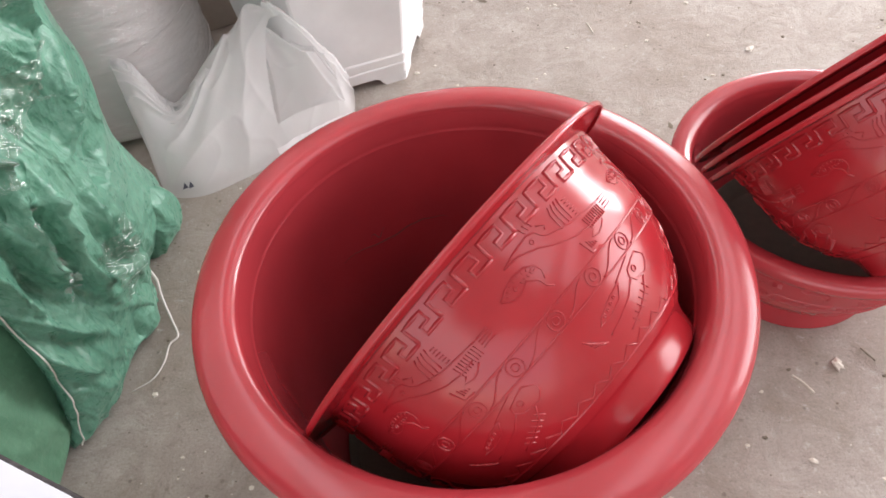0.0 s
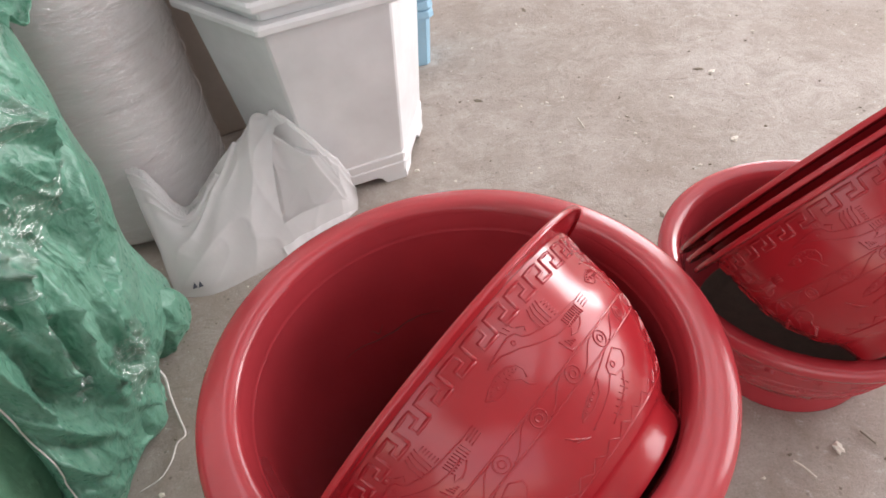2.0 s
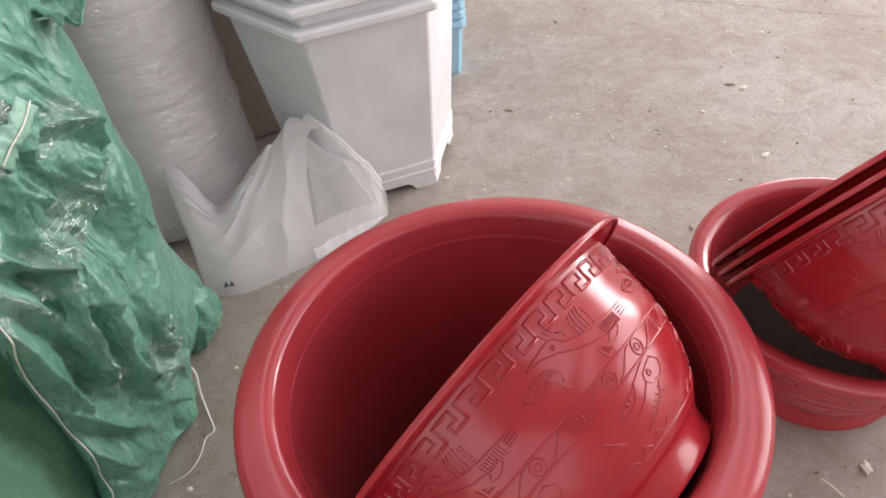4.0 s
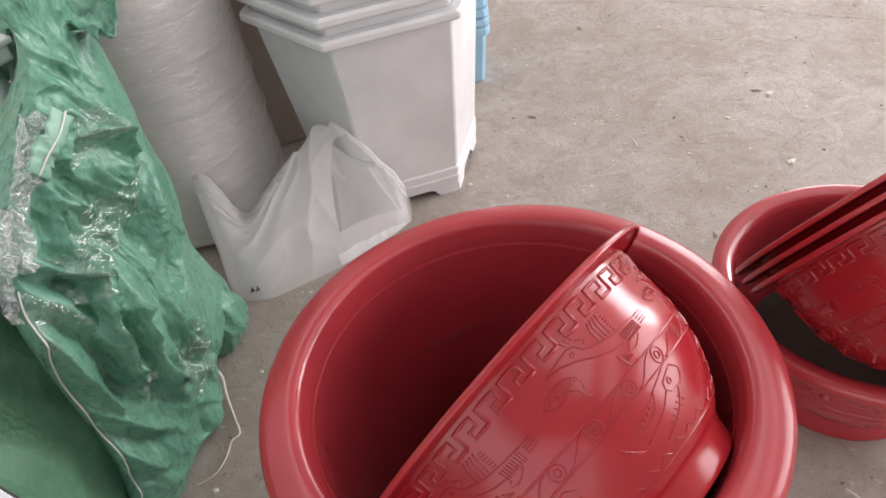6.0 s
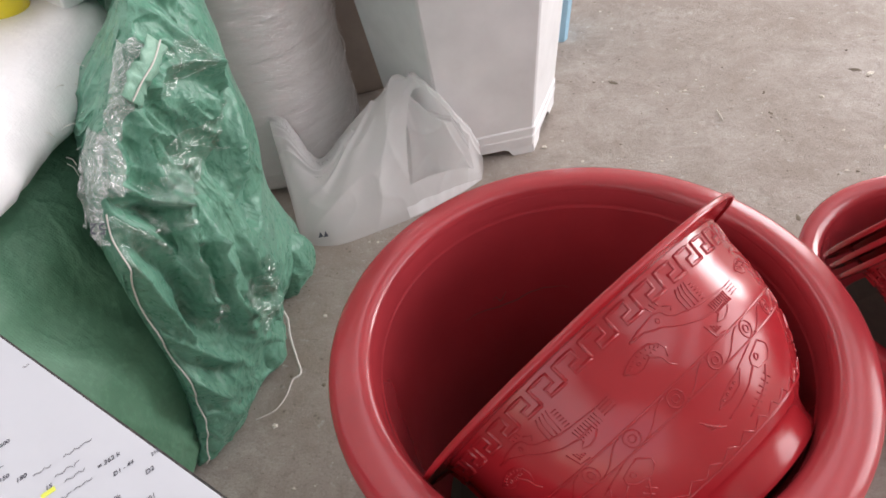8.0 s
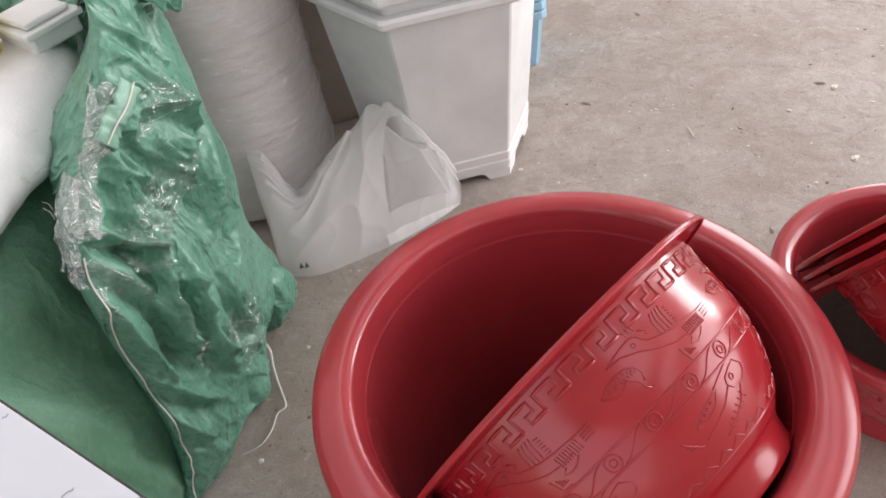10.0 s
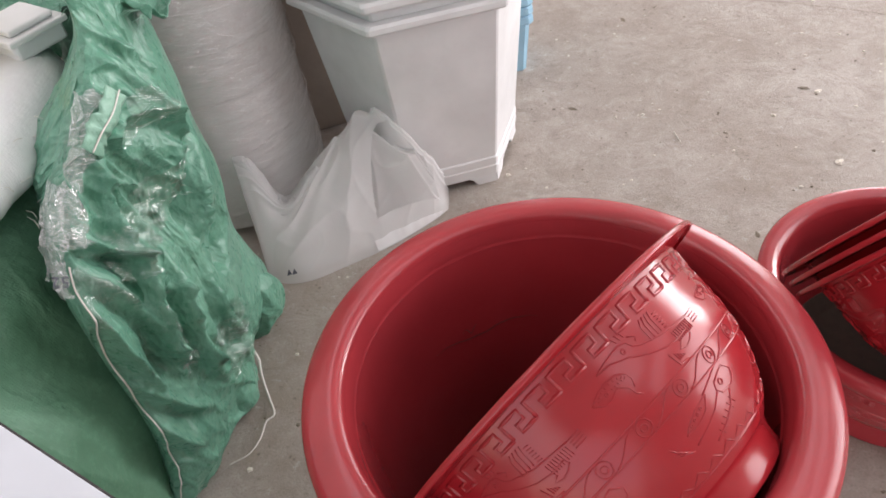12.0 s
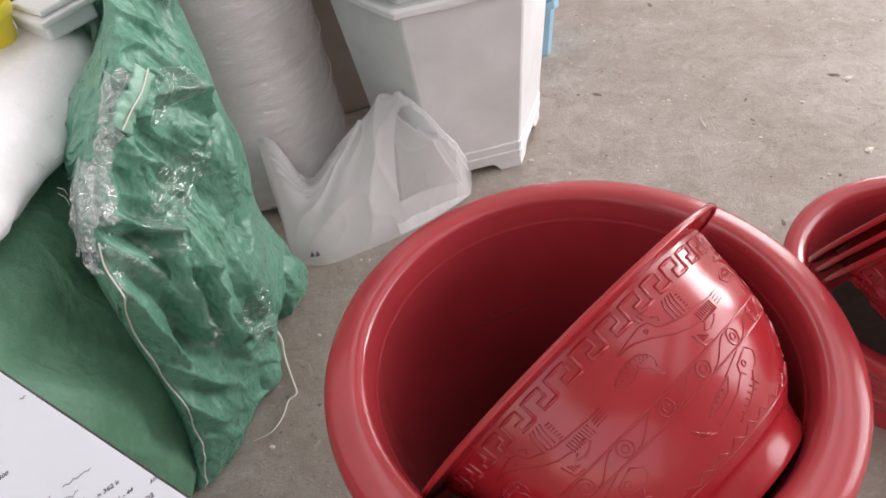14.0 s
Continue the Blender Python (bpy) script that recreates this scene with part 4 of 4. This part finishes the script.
wrapped(roll_ob)
verts, faces = [], []
for i in range(90):
    for k in range(100):
        a, z = 2 * math.pi * k / 100, 0.01 + 0.93 * i / 89
        h = Vector((math.cos(a) * 1.6, math.sin(a) * 1.6, z * 9))
        r = 0.2178 + 0.0035 * crease(h, 1.6, 2) + 0.0018 * noise.noise(h * 5)
        verts.append((r * math.cos(a), r * math.sin(a), z))
for i in range(89):
    for k in range(100):
        q = (k + 1) % 100
        faces.append((i * 100 + k, i * 100 + q, (i + 1) * 100 + q, (i + 1) * 100 + k))
from_data("clear_film", verts, faces, TAPE, roll_ob, "shiny outer layer of clear film")
for k in range(7):
    pts = []
    for i in range(60):
        a = -2.6 + 3.4 * i / 59
        pts.append((0.2185 * math.cos(a), 0.2185 * math.sin(a), 0.10 + 0.115 * k + 0.035 * math.sin(a * 0.9 + k) + 0.004 * noise.noise(Vector((a * 3, k, 0)))))
    tube("film_edge", pts, 0.0011, WRAP, roll_ob, "ridge where the wrap overlaps", sides=5)
bm = bmesh.new()
box(bm, (-0.095, -0.10, 0), (0.09, 0.10, 0.9), 0.006)
card = tagged(part("cardboard_box", bm, CARD), "brown cardboard box standing between the stacks", "box")
card.matrix_world = pose(-0.680, 1.755, 0, 0, 0, 25)


def plastic_bag():
    """A crumpled thin bag: a sagging arch of film from its front edge on the floor over a ridge to its back edge."""
    ob = empty("plastic_bag", pose(0, 0, 0), "crumpled translucent plastic bag lying on the concrete", "bag")
    front = smooth_line([(-0.715, 1.125, 0.003), (-0.668, 1.045, 0.003), (-0.590, 1.035, 0.003), (-0.500, 1.085, 0.003), (-0.400, 1.155, 0.003), (-0.325, 1.225, 0.003), (-0.285, 1.275, 0.003)], 60)
    ridge = smooth_line([(-0.738, 1.195, 0.205), (-0.700, 1.185, 0.205), (-0.635, 1.165, 0.135), (-0.560, 1.215, 0.190), (-0.455, 1.295, 0.268), (-0.355, 1.262, 0.248), (-0.288, 1.285, 0.090)], 60)
    back = smooth_line([(-0.735, 1.18, 0.003), (-0.72, 1.24, 0.003), (-0.68, 1.27, 0.003), (-0.60, 1.32, 0.003), (-0.49, 1.335, 0.003), (-0.385, 1.285, 0.003), (-0.300, 1.290, 0.003)], 60)
    for layer, (swell, seed, label) in enumerate(((0.0, 7.0, ""), (-0.24, 19.0, "inner fold of the same film"))):
        nv = 230
        verts, faces = [], []
        for i in range(len(front)):
            F, T, B = front[i], ridge[i], back[i]
            ctrl = 2 * T - (F + B) / 2
            for k in range(nv):
                t = k / (nv - 1)
                p = Vector((1 - t) ** 2 * F + 2 * t * (1 - t) * ctrl + t * t * B)
                mid = Vector((F + B) / 2)
                p = mid + (p - mid) * (1 + swell)
                f = Vector((p.x * 0.80 - p.z * 0.60, p.y * 0.55, (p.x * 0.60 + p.z * 0.80) * 0.38))
                d = 0.026 * noise.noise(f * 6 + Vector((seed, 0, 0))) + 0.018 * crease(f, 6, seed) + 0.005 * crease(f, 15, seed + 3) + 0.004 * facet(f, 9, seed) - 0.008
                fan = (i / (len(front) - 1) - 0.64) / (0.10 + 1.3 * abs(0.5 - t))
                d += 0.015 * (1 - abs(math.sin(5.0 * fan + 1.6 * noise.noise(Vector((fan * 1.3, t * 2, seed)))))) ** 2
                edge = min(1, 6 * t, 6 * (1 - t))
                out = (p - Vector((mid.x, mid.y, 0.03))).normalized()
                p += out * d * edge
                p.z = max(0.003 + 0.002 * layer, p.z)
                verts.append(p)
        n = len(front)
        for i in range(n - 1):
            for k in range(nv - 1):
                # the open mouth
                u, t = i / (n - 1), k / (nv - 1)
                arch = 0.44 * max(0.0, 1 - ((u - 0.78) / 0.155) ** 2) ** 0.6
                if layer == 0 and 0.07 < t < arch:
                    continue
                faces.append((i * nv + k, i * nv + k + 1, (i + 1) * nv + k + 1, (i + 1) * nv + k))
        from_data("film" if layer == 0 else "inner_fold", verts, faces, BAG, ob, label)
    # printed corner mark
    bm = bmesh.new()
    for dx in (0.0, 0.012):
        v = [bm.verts.new(q) for q in ((dx, 0, 0), (dx + 0.012, 0, 0.002), (dx + 0.006, 0.002, 0.014))]
        bm.faces.new(v)
    mark = part("printed_mark", bm, INK, ob, "small dark printed mark")
    mark.matrix_world = pose(-0.622, 1.030, 0.030, -25, 0, 12)
    # shiny welded hem at the mouth
    hem = [(F * 0.88 + T * 0.12, F * 0.99 + T * 0.01) for F, T in zip(front[220:], ridge[220:])]
    verts = []
    for k, (top, low) in enumerate(hem):
        w = 0.004 * noise.noise(Vector((k * 0.06, 1, 0)))
        verts += [top + np.array((w, -0.012 - w, 0)), low + np.array((0, -0.006, 0.004))]
    from_data("hem", verts, [(2 * k, 2 * k + 1, 2 * k + 3, 2 * k + 2) for k in range(len(hem) - 1)], HEM, ob, "shiny welded hem")
    return ob


plastic_bag()

# ---- notebook ----
book = empty("notebook", pose(-0.302, 0.186, 0.565, 0, 0, 155.5), "open account book with handwritten pages and a black cover", "notebook")
bm = bmesh.new()
box(bm, (-0.003, -0.0015, 0.0), (0.46, 0.33, 0.004), 0.0012)
part("cover", bm, BLACK, book, "black card cover")
bm = bmesh.new()
box(bm, (0.0, 0.003, 0.0042), (0.44, 0.315, 0.018), 0.001)
pages = part("page_block", bm, PAPER, book, "white handwritten pages")
bm = bmesh.new()
box(bm, (0.10, 0.09, -0.03), (0.44, 0.30, -0.001), 0.004)
for x in (0.12, 0.40):
    for y in (0.11, 0.26):
        box(bm, (x, y, -0.565), (x + 0.025, y + 0.025, -0.03), 0.003)
stool = tagged(part("stool", bm, WOODEN), "small dark wooden stool under the open account book", "stool")
stool.matrix_world = book.matrix_world.copy()

# ---- string ----
tube("string", smooth_line([(-0.674, 0.802, 0.055), (-0.638, 0.807, 0.062), (-0.614, 0.792, 0.045), (-0.609, 0.773, 0.02), (-0.599, 0.752, 0.006), (-0.58, 0.721, 0.005), (-0.561, 0.688, 0.006), (-0.573, 0.671, 0.004), (-0.574, 0.635, 0.004), (-0.586, 0.603, 0.004), (-0.616, 0.581, 0.003)], 8), lambda t: 0.0030 - 0.0019 * t, TWINE)
tagged(bpy.data.objects["string"], "frayed white twine trailing from the green sack", "string")

# ---- writing on the page ----
def written(text, x, y, size, turn=0.0):
    """Handwritten figures, laid flat on the page."""
    cu = bpy.data.curves.new("writing", "FONT")
    cu.body, cu.size, cu.extrude, cu.shear = text, size, 0.0002, 0.25
    tmp = bpy.data.objects.new("writing", cu)
    scene.collection.objects.link(tmp)
    me = bpy.data.meshes.new_from_object(tmp.evaluated_get(bpy.context.evaluated_depsgraph_get()))
    bpy.data.objects.remove(tmp)
    me.materials.append(INK)
    ob = tagged(new("handwriting", me), kind="stuff")
    ob.parent = pages
    ob.matrix_basis = pose(x, y, 0.0184, 0, 0, turn)
    return ob


def scribble(x, y, length, turn, seed):
    """An unreadable written word: a wavering stroke."""
    pts = []
    n = max(6, int(length / 0.0022))
    for k in range(n):
        t = k / (n - 1)
        pts.append((t * length, 0.0022 * noise.noise(Vector((k * 0.9, seed, 0))) + 0.0013 * math.sin(k * 1.9), 0.0004))
    ob = tube("handwriting", pts, 0.00028, INK, pages, sides=5)
    ob.matrix_basis = pose(x, y, 0.0184, 0, 0, turn)
    return ob


# ---- loose bits on the floor ----
def chip(name, at, size, seed, material, label):
    bm = bmesh.new()
    bmesh.ops.create_icosphere(bm, subdivisions=2, radius=1.0)
    for v in bm.verts:
        v.co *= 1 + 0.9 * noise.noise(v.co * 2.3 + Vector((seed, 0, 0)))
        v.co = Vector((v.co.x * size[0], v.co.y * size[1], v.co.z * size[2]))
    ob = part(name, bm, material, smooth=False)
    ob.matrix_world = pose(at[0], at[1], size[2] * 0.75, 0, 0, 57 * seed)
    return tagged(ob, label, "debris", "bits on the floor")


for k, (x, y, sx, sy, m) in enumerate(((0.633, 1.414, 0.011, 0.007, CHIP), (0.53, 1.618, 0.007, 0.005, CHIP), (-0.145, 1.404, 0.006, 0.005, CHIP), (0.133, 1.64, 0.006, 0.004, CHIP),
                                       (0.19, 2.19, 0.012, 0.006, DIRT), (0.632, 1.74, 0.014, 0.006, DIRT), (0.66, 1.72, 0.012, 0.006, CHIP), (0.555, 0.582, 0.010, 0.008, CHIP), (0.468, 0.424, 0.006, 0.004, CHIP),
                                       (0.379, 0.45, 0.004, 0.003, CHIP), (0.404, 1.17, 0.009, 0.004, DIRT), (0.02, 1.69, 0.012, 0.006, DIRT), (0.154, 1.37, 0.004, 0.003, CHIP), (-0.05, 1.35, 0.004, 0.003, CHIP), (0.40, 1.55, 0.006, 0.004, DIRT))):
    chip("stone_chip", (x, y), (sx, sy, (0.45 if m is CHIP else 0.22) * sy), k + 1.0, m, "pale crumb of plaster on the concrete" if m is CHIP else "dark flake of dirt on the concrete")


def grit(name, count, seed, lo, hi, material, label):
    rng = random.Random(seed)
    verts, faces = [], []
    for _ in range(count):
        x, y = rng.uniform(-0.75, 1.9), rng.uniform(0.25, 3.2)
        if (x + 0.02) ** 2 + (y - 0.48) ** 2 < 0.06 or (x - 0.536) ** 2 + (y - 0.79) ** 2 < 0.045 or (x + 0.335) ** 2 + (y - 1.525) ** 2 < 0.055:
            continue
        r = lo * (hi / lo) ** (rng.random() ** 2.2)
        o, turn = len(verts), rng.uniform(0, 6.28)
        n = 5
        for ring, (rr, z) in enumerate(((1.0, 0.0005), (0.75, 0.55))):
            for k in range(n):
                a = turn + 2 * math.pi * k / n
                w = r * rr * rng.uniform(0.7, 1.25)
                verts.append((x + w * math.cos(a) * 1.25, y + w * math.sin(a), z * r if ring else 0.0003))
        for k in range(n):
            q = (k + 1) % n
            faces.append((o + k, o + q, o + n + q, o + n + k))
        faces.append(tuple(o + n + k for k in range(n)))
    ob = from_data(name, verts, faces, material, None, "", False)
    return tagged(ob, label, "grit", kind="stuff")


grit("pale_grit", 900, 5, 0.0008, 0.005, CHIP, "pale grit scattered over the concrete")
grit("dark_grit", 1300, 6, 0.0008, 0.004, DIRT, "dark grit and dirt scattered over the concrete")


def straw(pts, r, material, label):
    ob = tube("straw", smooth_line(pts, 6), r, material, sides=6)
    return tagged(ob, label, "debris", "bits on the floor")


straw([(0.478, 0.565, 0.003), (0.49, 0.552, 0.004), (0.503, 0.533, 0.003)], 0.0016, CHIP, "short pale straw lying on the concrete")
straw([(0.275, 1.560, 0.003), (0.281, 1.535, 0.003), (0.285, 1.515, 0.003)], 0.0014, CHIP, "short pale straw lying on the concrete")
straw([(0.60, 0.61, 0.003), (0.615, 0.585, 0.003)], 0.0012, DIRT, "short dark straw lying on the concrete")

# ---- a crack in the concrete ----
def crack(points, seed):
    line = smooth_line(points, 16)
    verts, faces = [], []
    for k, q in enumerate(line):
        j = 0.010 * noise.noise(Vector((k * 0.35, seed, 0))) + 0.004 * noise.noise(Vector((k * 1.3, seed, 2)))
        w = 0.0011 * (1 + 0.7 * noise.noise(Vector((k * 0.8, seed, 5))))
        verts += [(q[0], q[1] + j - w, 0.0012), (q[0], q[1] + j + w, 0.0012)]
    faces = [(2 * k, 2 * k + 1, 2 * k + 3, 2 * k + 2) for k in range(len(line) - 1)]
    return tagged(from_data("floor_crack", verts, faces, DIRT), kind="structure")


crack([(0.43, 2.36, 0), (0.60, 2.27, 0), (0.78, 2.20, 0), (1.0, 2.10, 0), (1.3, 2.0, 0)], 3.0)

for text, x, y, size in (("= 362 k", 0.122, 0.043, 0.013), ("D1 - 44", 0.104, 0.040, 0.012), ("318", 0.090, 0.010, 0.010), ("990k", 0.086, 0.060, 0.012), ("D2", 0.080, 0.024, 0.013), ("77 = 9201", 0.064, 0.058, 0.013), ("15", 0.146, 0.080, 0.012), ("500", 0.222, 0.078, 0.012), ("150", 0.190, 0.098, 0.012), ("180", 0.176, 0.090, 0.013)):
    written(text, x, y, 0.50 * size, -106)
for k, (x, y, length) in enumerate(((0.150, 0.068, 0.022), (0.160, 0.052, 0.026), (0.138, 0.066, 0.018), (0.168, 0.078, 0.016), (0.205, 0.100, 0.014), (0.130, 0.088, 0.020), (0.124, 0.066, 0.016), (0.285, 0.014, 0.006), (0.210, 0.118, 0.02), (0.245, 0.11, 0.03), (0.23, 0.15, 0.03), (0.27, 0.16, 0.035))):
    scribble(x, y, length, -106, 3.0 + k)
bm = bmesh.new()
box(bm, (0, 0, 0), (0.012, 0.005, 0.0003))
marker = part("marker_stroke", bm, HIGHLIGHT, pages, "yellow marker stroke")
marker.matrix_basis = pose(0.142, 0.086, 0.0181, 0, 0, -106)

# the number on the clear pouch
cu = bpy.data.curves.new("pouch_number", "FONT")
cu.body, cu.size, cu.extrude = "52", 0.020, 0.0003
tmp = bpy.data.objects.new("pouch_number", cu)
scene.collection.objects.link(tmp)
me = bpy.data.meshes.new_from_object(tmp.evaluated_get(bpy.context.evaluated_depsgraph_get()))
bpy.data.objects.remove(tmp)
me.materials.append(INK)
number = new("pouch_number", me)
number.parent = tag
spot = Vector(grid[row_at(0.55), 304]) + Vector((0.022, -0.016, 0.004))
number.matrix_basis = look(spot, spot - (Vector((0.0, 0.0, 1.12)) - spot), 150)
